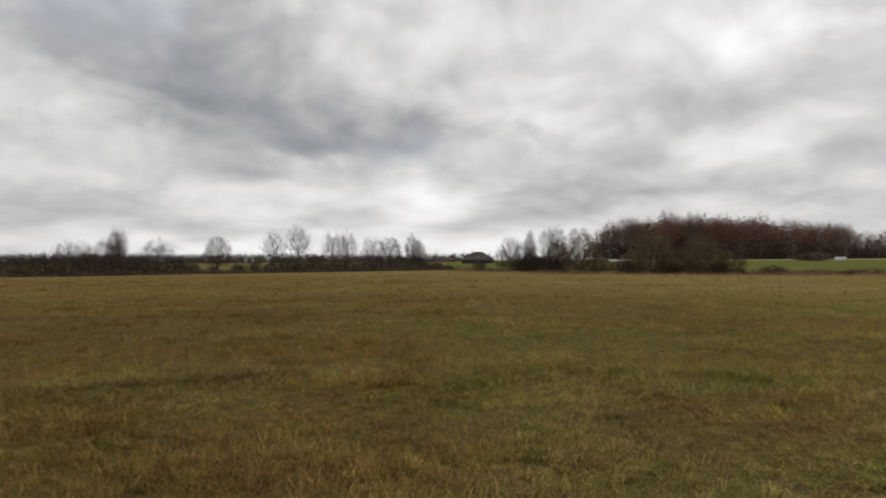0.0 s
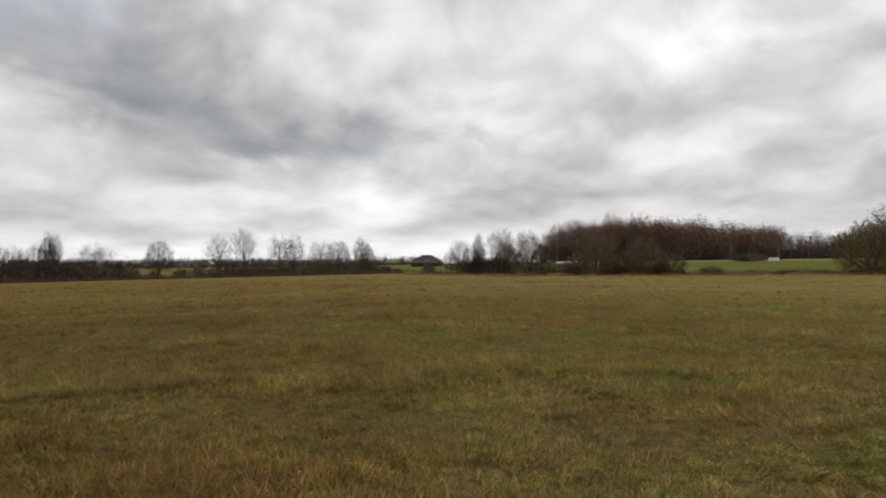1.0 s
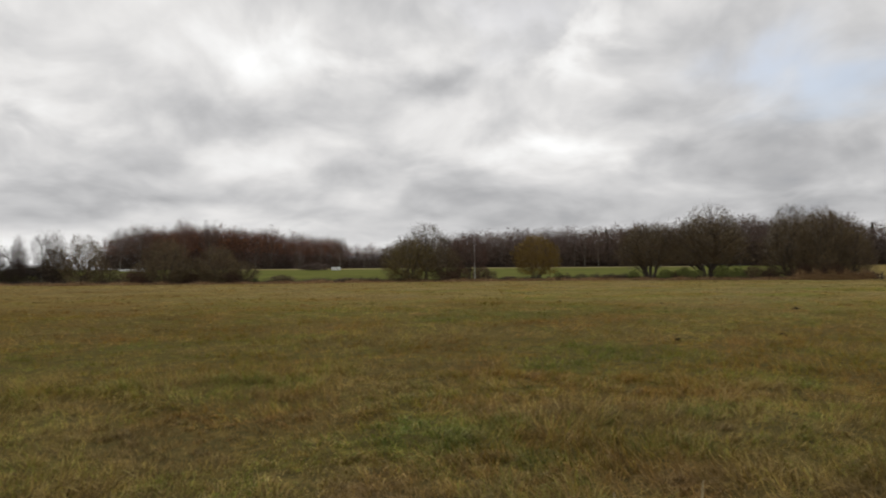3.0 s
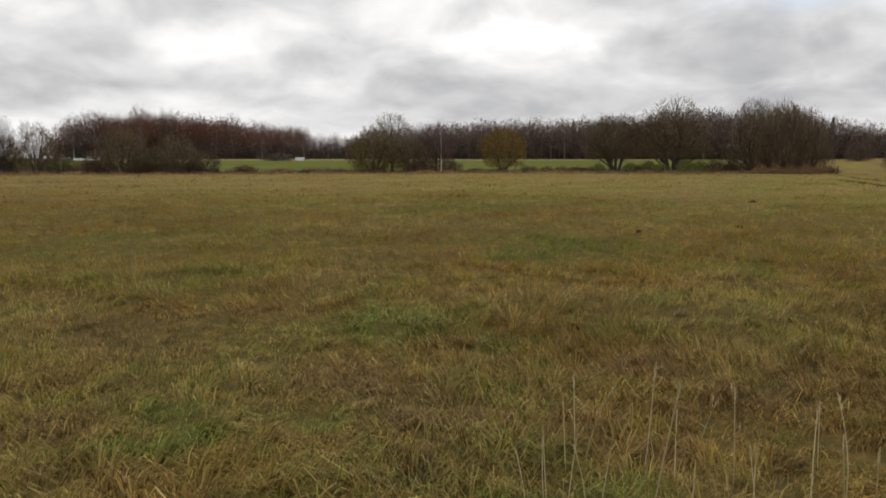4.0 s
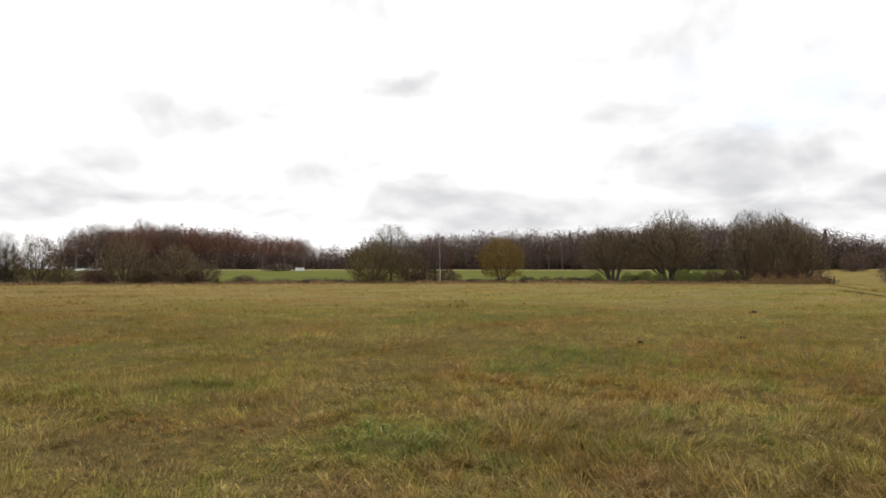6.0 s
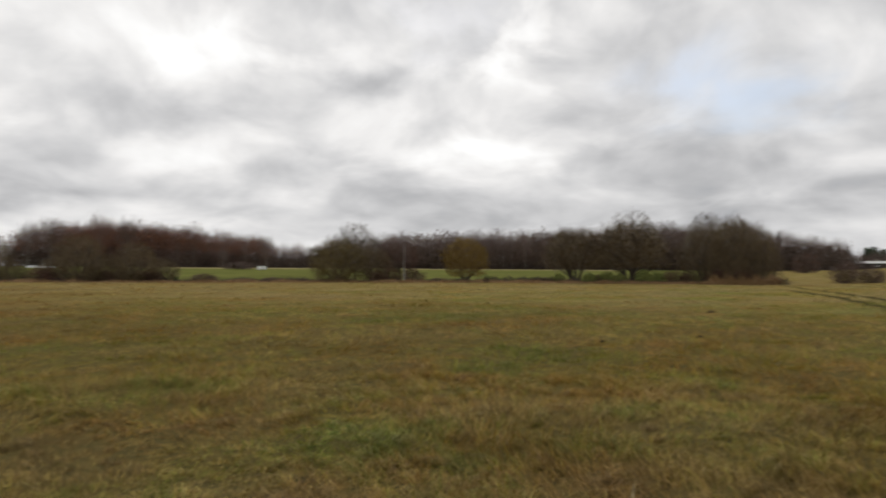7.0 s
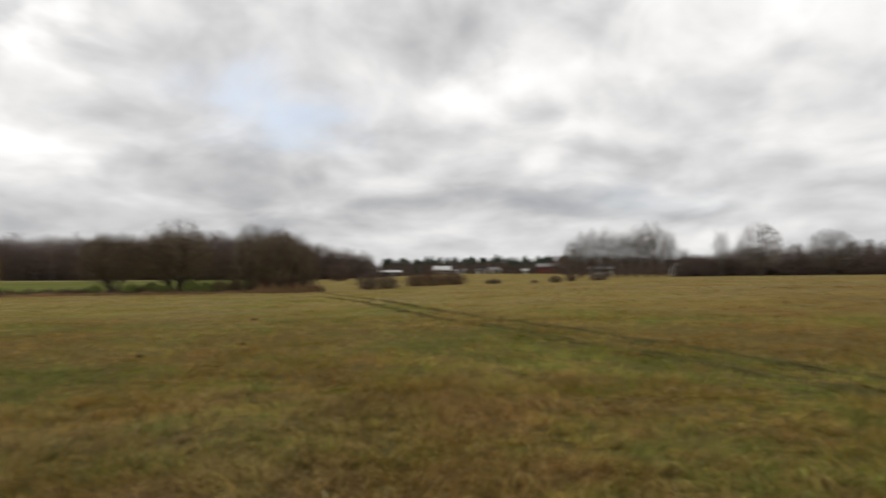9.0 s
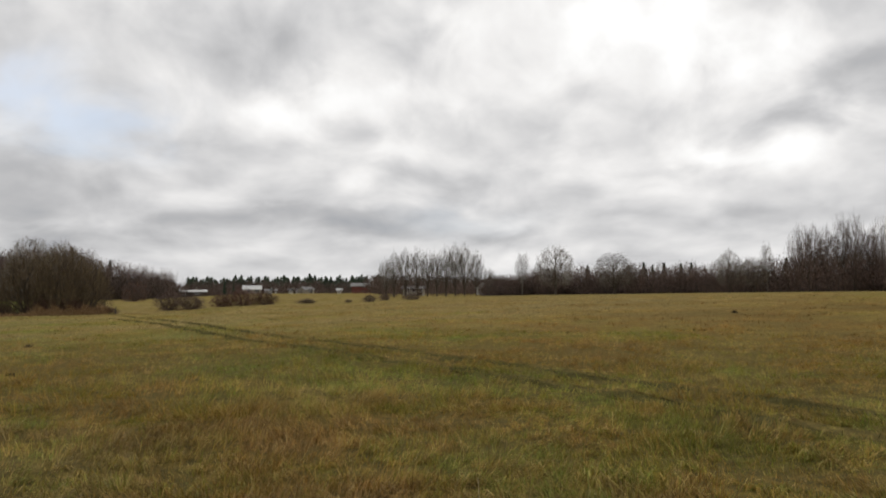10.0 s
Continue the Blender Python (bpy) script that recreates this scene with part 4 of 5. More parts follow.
# bearing, distance, height, width
LEFT_AIRY = [(29.8, 112, 4.8, 4.4), (28.7, 112, 4.8, 4.0), (27.1, 112, 5.2, 4.4), (23.4, 112, 5.2, 6.0), (14.4, 112, 6.3, 4.8), (12.4, 112, 7.3, 5.0), (9.5, 112, 6.2, 4.4), (8.3, 112, 6.3, 4.2), (6.2, 112, 5.2, 4.4)]
LEFT_SPIRES = [(26.5, 112, 6.8, 3.0), (26.1, 113, 6.7, 2.8), (2.7, 112, 5.8, 3.4), (2.1, 112, 4.8, 3.0), (-7.5, 101, 6.2, 2.4)]
LEFT_ROUND = [(24.9, 112, 3.3, 3.0), (18.9, 112, 5.8, 4.4), (4.6, 112, 5.4, 4.4), (-7.1, 100, 4.8, 3.8), (-5.1, 100, 3.5, 2.6)]
LEFT_BIRCH = [(-5.8, 100, 5.2, 3.2), (-8.9, 100, 6.6, 2.8), (-9.8, 100, 6.9, 2.8)]
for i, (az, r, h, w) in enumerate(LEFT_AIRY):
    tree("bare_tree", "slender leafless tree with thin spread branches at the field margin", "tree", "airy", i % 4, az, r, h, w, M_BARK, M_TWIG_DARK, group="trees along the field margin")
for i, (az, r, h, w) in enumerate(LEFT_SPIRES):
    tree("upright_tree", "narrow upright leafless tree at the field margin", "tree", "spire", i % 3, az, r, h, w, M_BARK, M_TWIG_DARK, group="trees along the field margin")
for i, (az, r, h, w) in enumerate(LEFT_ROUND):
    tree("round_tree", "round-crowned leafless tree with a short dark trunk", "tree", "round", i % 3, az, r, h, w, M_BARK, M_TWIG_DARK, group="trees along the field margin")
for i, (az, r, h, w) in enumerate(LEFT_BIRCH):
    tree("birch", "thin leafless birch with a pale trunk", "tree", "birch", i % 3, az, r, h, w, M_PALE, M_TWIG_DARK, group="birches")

# low scrub along the left margin
SCRUB = [(36.2, 108, 2.6, 5.0), (34.6, 109, 2.9, 4.8), (32.9, 108, 2.5, 4.8), (31.2, 108, 2.9, 4.6), (29.6, 108, 2.6, 4.8), (28.2, 109, 3.3, 4.6), (26.8, 108, 3.0, 5.0), (25.6, 109, 2.3, 3.8), (24.4, 108, 2.7, 4.4), (23.1, 109, 1.9, 3.8), (21.9, 108, 2.6, 3.8), (20.8, 109, 1.7, 2.8),
         (19.2, 109, 1.2, 2.6), (17.2, 110, 1.4, 3.4), (15.9, 110, 1.8, 2.6), (14.6, 108, 1.5, 3.8), (13.4, 109, 2.3, 3.6), (12.2, 108, 1.7, 4.0), (10.9, 109, 2.1, 3.8), (9.6, 108, 1.6, 4.2), (8.4, 109, 2.2, 3.8), (7.0, 108, 1.8, 4.2),
         (5.7, 109, 2.3, 3.8), (4.4, 108, 1.7, 4.2), (3.1, 109, 2.2, 3.6), (1.8, 108, 1.9, 3.8), (0.6, 108, 1.3, 3.0), (-0.4, 108, 0.8, 2.4), (-3.1, 100, 1.7, 2.6), (-6.4, 100, 2.5, 4.0), (-8.4, 101, 2.0, 4.0), (-9.6, 100, 2.8, 3.6), (-7.4, 100, 2.9, 3.4)]
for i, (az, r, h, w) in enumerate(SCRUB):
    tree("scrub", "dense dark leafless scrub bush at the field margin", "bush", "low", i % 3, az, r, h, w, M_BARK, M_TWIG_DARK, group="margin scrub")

# willows and bushes in the hedge between meadow and crop
WILLOW_SCRUB = [(-17.5, 99, 6.2, 7.0), (-21.5, 99, 5.2, 6.6), (-19.6, 99.6, 3.6, 5.4), (-23.4, 99.4, 3.2, 5.0), (-15.9, 100, 3.0, 4.6), (-18.6, 98.6, 2.2, 4.6), (-20.8, 98.4, 2.0, 4.4), (-13.4, 99.6, 2.4, 4.0)]
for i, (az, r, h, w) in enumerate(WILLOW_SCRUB):
    tree("willow_bush", "brown-olive willow bush in the hedge, almost bare", "bush", "shrub", i % 3, az, r, h, w, M_BARK, M_TWIG_OLIVE, group="hedge bushes")
for i, (az, r, h, w) in enumerate([(-15.2, 98.6, 1.9, 4.6), (-22.6, 98.4, 1.8, 3.4), (-19.4, 98.4, 1.5, 3.0)]):
    tree("low_bush", "low reddish-brown bush at the hedge willows", "bush", "low", i, az, r, h, w, M_BARK, M_TWIG_RED, group="low hedge bushes")
for i, (az, r, h, w) in enumerate([(-11.7, 100, 6.3, 6.2), (-9.9, 101, 5.0, 4.4)]):
    tree("willow_tree", "round olive-brown willow with a bare twiggy crown on low stems", "tree", "shrub", i + 1, az, r, h, w, M_BARK, M_TWIG_OLIVE, group="hedge trees")
tree("willow", "broad olive-leaved willow bush beside the meadow", "bush", "shrub", 0, -37.3, 99, 6.3, 9.0, M_BARK, M_OLIVE, M_OLIVE, 0.009, 5, "hedge bushes", 0.95)
tree("willow", "wide olive-brown willow bush beside the meadow", "bush", "shrub", 1, -40.4, 99.6, 5.0, 5.6, M_BARK, M_TWIG_OLIVE, M_OLIVE, 0.009, 3, "hedge bushes", 0.9)
tree("round_tree", "round airy leafless tree behind the willow bush", "tree", "round", 1, -38.8, 103, 8.9, 7.6, M_BARK, M_TWIG_PALE, group="hedge trees")
tree("red_tree", "reddish leafless tree in the hedge", "tree", "round", 2, -42.6, 102, 7.2, 6.4, M_BARK, M_TWIG_RED, group="hedge trees")
tree("birch", "slim birch with a white trunk in the hedge", "tree", "stem", 0, -43.05, 96.6, 7.2, 2.8, M_BIRCH, M_TWIG, group="birches")
tree("yellow_willow", "round golden-yellow willow bush on several stems", "bush", "golden", 0, -48.35, 99, 6.6, 7.3, M_BARK, M_YELLOW, M_YELLOW, 0.010, 3, "hedge bushes", 0.95)
BIG_WILLOWS = [(-57.7, 99, 7.9, 10.4), (-62.3, 99, 8.4, 11.6), (-68.0, 100, 8.0, 8.0), (-70.3, 99, 8.8, 7.8), (-72.1, 99.5, 7.6, 6.0)]
for i, (az, r, h, w) in enumerate(BIG_WILLOWS):
    tree("willow_tree", "big olive-brown willow with thick dark stems and twiggy crown", "tree", "willow" if i < 2 else "shrub", i % 3, az, r, h, w, M_BARK, M_TWIG_OLIVE, group="hedge trees")
for i, (az, r, h, w) in enumerate([(-62.3, 103, 10.6, 8.8), (-68.2, 104, 10.2, 7.0), (-70.3, 104, 9.6, 5.8), (-57.4, 103, 8.1, 6.6)]):
    tree("round_tree", "leafless tree with a lacy crown behind the willows", "tree", "round", i % 3, az, r, h, w, M_BARK, M_TWIG_PALE, group="hedge trees")
for i, (az, r, h, w) in enumerate([(-58.9, 98.4, 1.5, 2.6), (-60.4, 98.8, 1.7, 2.8), (-61.4, 98.2, 1.4, 2.4), (-63.3, 98.2, 1.9, 3.0), (-64.4, 98.6, 1.7, 2.6), (-56.4, 98.6, 1.4, 2.4), (-50.2, 99.0, 1.2, 1.8)]):
    tree("green_bush", "small yellow-green leafy bush under the willows", "bush", "low", i % 3, az, r, h, w, M_BARK, M_GREEN_LEAF, M_GREEN_LEAF, 0.026, 2, "green bushes", 0.8)
for i in range(15):
    az = -68.4 - 0.34 * i
    tree("dry_reeds", "clump of tall dry orange-brown reeds at the hedge foot", "reeds", "tiny", i % 3, az, 96.0 + 0.5 * (i % 2), 0.75 + 0.3 * ((i * 5) % 3), 1.5, M_REED, M_REED, group="dry reeds")
HEDGE_LOW = [(-65.6, 98.3, 1.9, 3.6), (-66.6, 98.5, 1.5, 2.6), (-26.5, 98.5, 1.2, 5.0), (-40.8, 98.5, 1.6, 3.0), (-43.7, 99, 2.0, 4.6), (-41.9, 98.8, 2.2, 3.4), (-59.6, 99.2, 1.2, 2.6), (-71.6, 98, 1.3, 4.6),
             (-32.0, 99, 0.7, 5.4), (-34.4, 99, 0.5, 3.0), (-46.0, 99, 0.7, 3.0), (-29.6, 98.5, 0.6, 4.4), (-73.2, 97, 1.0, 3.6), (-55.0, 98.5, 0.8, 3.0), (-69.2, 98.2, 2.2, 4.4), (-70.8, 98.0, 2.2, 4.6)]
for i, (az, r, h, w) in enumerate(HEDGE_LOW):
    tree("low_bush", "low reddish-brown bush in the hedge bottom", "bush", "low", i % 3, az, r, h, w, M_BARK, M_TWIG_RED, group="low hedge bushes")
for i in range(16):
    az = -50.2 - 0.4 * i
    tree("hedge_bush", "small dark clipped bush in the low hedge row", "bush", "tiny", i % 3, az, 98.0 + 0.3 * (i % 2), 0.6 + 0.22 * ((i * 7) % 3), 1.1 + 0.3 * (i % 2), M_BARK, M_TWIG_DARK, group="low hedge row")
tree("young_spruce", "tiny dark young evergreen at the field margin", "tree", "low", 2, -24.4, 98.5, 0.9, 0.8, M_BARK, M_NEEDLE)
tree("brush_heap", "long low heap of brown brushwood on the crop", "brushwood", "low", 0, -29.3, 200, 2.2, 11.0, M_BARK, M_TWIG)
tree("rusty_bush", "rust-coloured bush before the wood", "bush", "shrub", 2, -75.2, 180, 4.6, 6.6, M_BARK, M_TWIG, M_RUST, 0.014, 2, "", 0.8)

# tall birches before the wood
for i, (az, r, h, w) in enumerate([(-15.6, 215, 13.6, 8.4), (-18.9, 214, 15.1, 7.2), (-20.8, 215, 14.6, 6.4), (-31.4, 216, 10.1, 5.4), (-14.2, 217, 12.4, 6.0)]):
    tree("birch", "tall birch with a pale trunk before the wood", "tree", "birch", i % 3, az, r, h, w, M_PALE, M_TWIG_RED if i == 1 else M_TWIG, M_RUST if i == 1 else None, 0.008, 1, "birches", 0.6)


# ---- woods: many trees in one mesh ----
def wood(name, label, rows, seed, kinds, twig, leaf=None, leaves=0, leaf_size=0.016, trunk=M_BARK, fine=640, length=0.04, wide=0.025, spread=1.0, limbs=True):
    """Rows of bearing from, bearing to, near, far, height from, height to, count: far trees too many to count."""
    g = np.random.default_rng(seed)
    wood_v, wood_t, twig_v, twig_t, leaf_v, leaf_t = [], [], [], [], [], []
    counts = [0, 0, 0]
    shapes = []
    for k, kind in enumerate(kinds):
        values = dict(KINDS[kind])
        values.update(limbs=6 if limbs else 2, boughs=9 if limbs else 2, sprigs=40 if limbs else 6, twigs=60 if limbs else 6, coarse=True)
        values["trunks"] = min(values.get("trunks", 1), 2)
        values["twig"], values["girth"] = values["twig"] * 1.1, values["girth"] * 0.55
        profile = values["kind"]
        for v in range(4):
            got = grow(profile, 900 + 10 * k + v + seed, **{a: b for a, b in values.items() if a != "kind"})
            cloud = twig_cloud(profile, fine, length, wide, 50 + 10 * k + v + seed, values["clear"] * 0.7, 0.2, 0.4, FINE[kind][7])
            foliage = None
            if leaf:
                spots = twig_cloud(profile, leaves, 0.03, 0.01, 80 + v + seed, values["clear"], 0.2, 0.35, 0.6, 0.35)[0][::3]
                foliage = leaf_tris(spots, leaf_size, 1, v)
            shapes.append((got, foliage, cloud))
    for a0, a1, r0, r1, h0, h1, count in rows:
        for i in range(count):
            u = (i + g.uniform(0.1, 0.9)) / count
            az, r = a0 + (a1 - a0) * u, g.uniform(r0, r1)
            h = (h0 + (h1 - h0) * u) * g.uniform(0.84, 1.06)
            w = h * g.uniform(0.48, 0.72) * spread
            (wd, tw, _), lf, sp = shapes[g.integers(len(shapes))]
            q = g.uniform(0, 6.28)
            m = np.array([[math.cos(q) * w, -math.sin(q) * w, 0], [math.sin(q) * w, math.cos(q) * w, 0], [0, 0, h]])
            foot = np.array(spot(az, r, 0.1))
            for slot, (v, t), vs, ts in ((0, wd, wood_v, wood_t), (1, tw, twig_v, twig_t), (1, sp, twig_v, twig_t)) + (((2, lf, leaf_v, leaf_t),) if lf else ()):
                vs.append(v @ m.T + foot)
                ts.append(t + counts[slot])
                counts[slot] += len(v)
    ob = tagged(new(name), label, "wood", kind="stuff")
    for nm, vs, ts, mat in (("trunk", wood_v, wood_t, trunk), ("crown", twig_v, twig_t, twig), ("foliage", leaf_v, leaf_t, leaf)):
        if vs:
            child = new(nm, indexed_mesh(nm, np.concatenate(vs), np.concatenate(ts), mat))
            child.parent = ob
            tagged(child, kind="stuff")
    return ob


wood("oak_wood", "dense autumn wood with rusty crowns beyond the crop",
     [(-13.2, -16, 228, 250, 10, 13.0, 16), (-16, -26, 226, 262, 13.8, 13.8, 90), (-26, -31.5, 228, 258, 12.8, 10.4, 42), (-31.5, -37, 236, 262, 8.6, 9.0, 16)], 3, ["round", "airy"], M_TWIG_RED, M_RUST, 320, 0.02, fine=640, length=0.034, wide=0.028)
wood("grey_wood", "dense leafless brown-grey wood beyond the crop",
     [(-36.5, -45, 226, 262, 10.5, 12.6, 66), (-45, -60, 226, 262, 12.6, 14, 120), (-60, -72, 222, 262, 15.0, 16.0, 90), (-72, -78, 215, 262, 12.8, 8.6, 44), (-77.5, -79, 235, 270, 7.0, 4.0, 10)], 5, ["round", "vase", "airy"], M_TWIG, spread=1.1)
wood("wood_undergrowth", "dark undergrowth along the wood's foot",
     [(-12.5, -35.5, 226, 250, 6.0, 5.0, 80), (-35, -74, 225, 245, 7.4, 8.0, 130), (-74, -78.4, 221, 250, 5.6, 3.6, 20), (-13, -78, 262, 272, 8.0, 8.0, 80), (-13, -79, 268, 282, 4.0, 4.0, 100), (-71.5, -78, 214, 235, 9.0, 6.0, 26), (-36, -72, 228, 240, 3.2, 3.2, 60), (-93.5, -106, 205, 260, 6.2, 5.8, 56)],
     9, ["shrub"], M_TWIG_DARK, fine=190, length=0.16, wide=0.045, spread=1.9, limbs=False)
wood("pale_birches", "pale-stemmed birches standing in the wood", [(-45, -60, 217, 227, 12.2, 13.4, 11), (-60, -71.5, 213, 224, 12.8, 13.2, 8), (-24, -36, 222, 230, 10.5, 8.5, 8)], 12, ["birch"], M_TWIG, trunk=M_PALE, fine=420, wide=0.009)
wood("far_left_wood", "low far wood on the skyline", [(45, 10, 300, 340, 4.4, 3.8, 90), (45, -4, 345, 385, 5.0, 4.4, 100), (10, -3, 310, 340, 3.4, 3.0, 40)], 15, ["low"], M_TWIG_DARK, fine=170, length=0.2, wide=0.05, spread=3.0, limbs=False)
wood("right_wood", "dense dark leafless wood along the meadow's rising margin",
     [(-103.5, -109, 138, 160, 3.6, 5.8, 36), (-109, -122, 136, 160, 6.0, 6.0, 70), (-122, -150, 132, 160, 6.4, 7.8, 96), (-104, -150, 152, 162, 4.6, 5.4, 60), (-128, -150, 128, 138, 6.2, 6.8, 40)], 18, ["shrub", "round"], M_TWIG, fine=620, length=0.075, wide=0.018, spread=1.6)
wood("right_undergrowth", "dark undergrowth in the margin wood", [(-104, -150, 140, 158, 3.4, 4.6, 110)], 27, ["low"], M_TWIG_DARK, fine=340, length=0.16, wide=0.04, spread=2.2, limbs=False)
wood("aspen_wood", "brown-grey leafless young aspens behind the margin", [(-128.2, -138, 138, 150, 8.6, 10.0, 30)], 31, ["vase", "spire"], M_TWIG, fine=700, length=0.09, wide=0.008, spread=0.8)
wood("village_scrub", "brown bare scrub and hedges round the village", [(-78, -96, 290, 330, 5.4, 6.0, 66), (-94, -107, 175, 230, 5.4, 5.0, 50), (-95, -104, 150, 158, 2.6, 2.6, 18), (-79, -95, 225, 245, 1.5, 1.7, 40), (-78.5, -90, 330, 345, 8.0, 7.0, 36)], 21, ["shrub"], M_TWIG, fine=300, length=0.12, wide=0.026, spread=1.7, limbs=False)


# ---- spruces ----
def spruce_mesh(seed, tiers=11, rays=9):
    """A spruce one metre high: drooping ragged tiers on a thin stem."""
    g = np.random.default_rng(seed)
    v, t = [], []
    for i in range(tiers):
        z = 0.08 + 0.9 * i / tiers
        reach = 0.5 * (1 - z) ** 0.85 + 0.03
        for k in range(rays):
            q = 6.2832 * (k + 0.5 * (i % 2)) / rays + g.uniform(-0.2, 0.2)
            out = np.array([math.cos(q), math.sin(q), 0])
            side = np.array([-math.sin(q), math.cos(q), 0])
            r = reach * g.uniform(0.7, 1.1)
            a = np.array([0, 0, z + 0.07])
            b = out * r * 0.6 + np.array([0, 0, z + 0.01]) + side * r * 0.3
            c = out * r * 0.6 + np.array([0, 0, z + 0.01]) - side * r * 0.3
            d = out * r + np.array([0, 0, z - 0.05])
            n = len(v)
            v += [a, b, c, d]
            t += [(n, n + 2, n + 1), (n + 1, n + 2, n + 3)]
    wv, wt = [], []
    tube(np.array([[0, 0, 0], [0, 0, 0.5], [0, 0, 1.0]]), [0.016, 0.01, 0.002], 5, wv, wt)
    return (np.array(v), np.array(t)), (np.array(wv), np.array(wt))


SPRUCE = [spruce_mesh(s) for s in (1, 2, 3)]
SPRUCE_MESH = [(indexed_mesh("boughs", *b, M_NEEDLE), indexed_mesh("trunk", *w, M_BARK)) for b, w in SPRUCE]


def spruce(az, r, h, w, i):
    ob = tagged(new("spruce"), "dark pointed spruce rising over the bare trees", "tree", "spruces")
    for me in SPRUCE_MESH[i % 3]:
        child = new(me.name.split(".")[0], me)
        child.parent = ob
    ob.matrix_world = Matrix.LocRotScale(spot(az, r, 0.05), Euler((0, 0, i * 1.3)), (w, w, h))


for i, (az, r, h) in enumerate([(-73.4, 245, 13.6), (-54.2, 252, 14.6), (-117.2, 152, 7.2), (-117.9, 154, 6.6), (-118.8, 153, 7.0), (-120.1, 152, 6.8), (-120.9, 155, 7.1), (-127.8, 152, 7.4),
                                 (-112.6, 154, 6.8), (-116.0, 157, 7.0), (-85.5, 300, 6.6), (-81.9, 290, 6.2), (-82.6, 292, 5.8)]):
    w = h * (0.44 + 0.07 * (i % 3))
    spruce(az, r, h, w, i)


def spruce_wood(name, rows, seed):
    g = np.random.default_rng(seed)
    v, t, n = [], [], 0
    for a0, a1, r0, r1, h0, h1, count in rows:
        for i in range(count):
            az, r = a0 + (a1 - a0) * (i + g.random()) / count, g.uniform(r0, r1)
            h = g.uniform(h0, h1)
            bv, bt = SPRUCE[g.integers(3)][0]
            v.append(bv * np.array([h * 0.85, h * 0.85, h]) + np.array(spot(az, r)))
            t.append(bt + n)
            n += len(bv)
    tagged(new(name, indexed_mesh(name, np.concatenate(v), np.concatenate(t), M_NEEDLE)), "dark far spruce wood on the skyline", "wood", kind="stuff")


spruce_wood("far_spruce_wood", [(-79, -95, 345, 400, 6.5, 11.5, 170), (-95, -108, 345, 400, 6.0, 8.5, 130), (10, 34, 420, 500, 4.0, 6.0, 40)], 4)

# ---- trees round the village and on the right margin ----
POPLARS = [(-95.3, 140, 7.6, 4.4), (-96.0, 140, 9.2, 4.4), (-97.0, 140, 9.8, 4.4), (-98.0, 140, 9.7, 4.2), (-98.9, 140, 9.4, 4.2), (-99.7, 140, 9.2, 4.2),
           (-100.5, 140, 9.9, 4.6), (-101.3, 140, 10.5, 4.8), (-102.1, 140, 10.5, 5.2), (-103.1, 140, 9.0, 4.4), (-104.2, 140, 5.6, 3.4)]
for i, (az, r, h, w) in enumerate(POPLARS):
    tree("poplar", "tall slender leafless poplar in a row by the village", "tree", "vase", i % 3, az, r + (i % 3) * 0.6, h, w, M_BARK, M_TWIG_GREY, group="poplar row")
for i, (az, r, h, w) in enumerate([(-109.9, 133, 9.7, 8.2), (-114.8, 133, 8.0, 8.0), (-123.7, 134, 7.9, 5.0), (-125.5, 134, 6.4, 5.6)]):
    tree("round_tree", "round leafless tree rising over the dark margin wood", "tree", "round", i % 3, az, r, h, w, M_BARK, M_TWIG_GREY, group="margin wood trees")
for i, (az, r, h, w) in enumerate([(-107.1, 134, 8.3, 3.2), (-126.4, 134, 8.7, 2.4)]):
    tree("birch", "thin pale birch at the margin wood", "tree", "birch", i % 3, az, r, h, w, M_PALE, M_TWIG_GREY, group="birches")
for i, (az, r, h, w) in enumerate([(-128.8, 134, 11.3, 4.6), (-129.7, 135, 11.4, 4.0), (-130.5, 134, 10.7, 4.0), (-131.5, 135, 12.6, 4.0), (-132.3, 134, 12.6, 4.0), (-133.1, 135, 10.4, 4.0), (-134.0, 134, 11.7, 4.4), (-135.2, 135, 12.0, 4.4)]):
    tree("aspen", "tall grey-brown leafless aspen over the margin wood", "tree", "vase", i % 3, az, r, h, w, M_BARK, M_TWIG, group="aspens")
for i, (az, r, h, w) in enumerate([(-77.8, 100, 2.9, 4.4), (-79.4, 101, 2.0, 4.6), (-83.4, 108, 2.6, 6.4), (-85.2, 108, 2.0, 4.6), (-81.8, 107, 2.0, 4.2), (-88.6, 106, 0.8, 3.4), (-93.9, 104, 1.1, 2.6), (-92.1, 104, 0.5, 1.4), (-97.5, 112, 1.0, 3.6), (-95.2, 110, 1.3, 2.2)]):
    tree("meadow_bush", "dark brown leafless bush at the meadow's end", "bush", "low", i % 3, az, r, h, w, M_BARK, M_TWIG_RED if i in (2, 3, 4) else M_TWIG, group="meadow bushes")


# ---- houses ----
def box(bm, x0, x1, y0, y1, z0, z1):
    bmesh.ops.create_cube(bm, size=1, matrix=Matrix.Translation(((x0 + x1) / 2, (y0 + y1) / 2, (z0 + z1) / 2)) @ Matrix.Diagonal((x1 - x0, y1 - y0, z1 - z0, 1)))


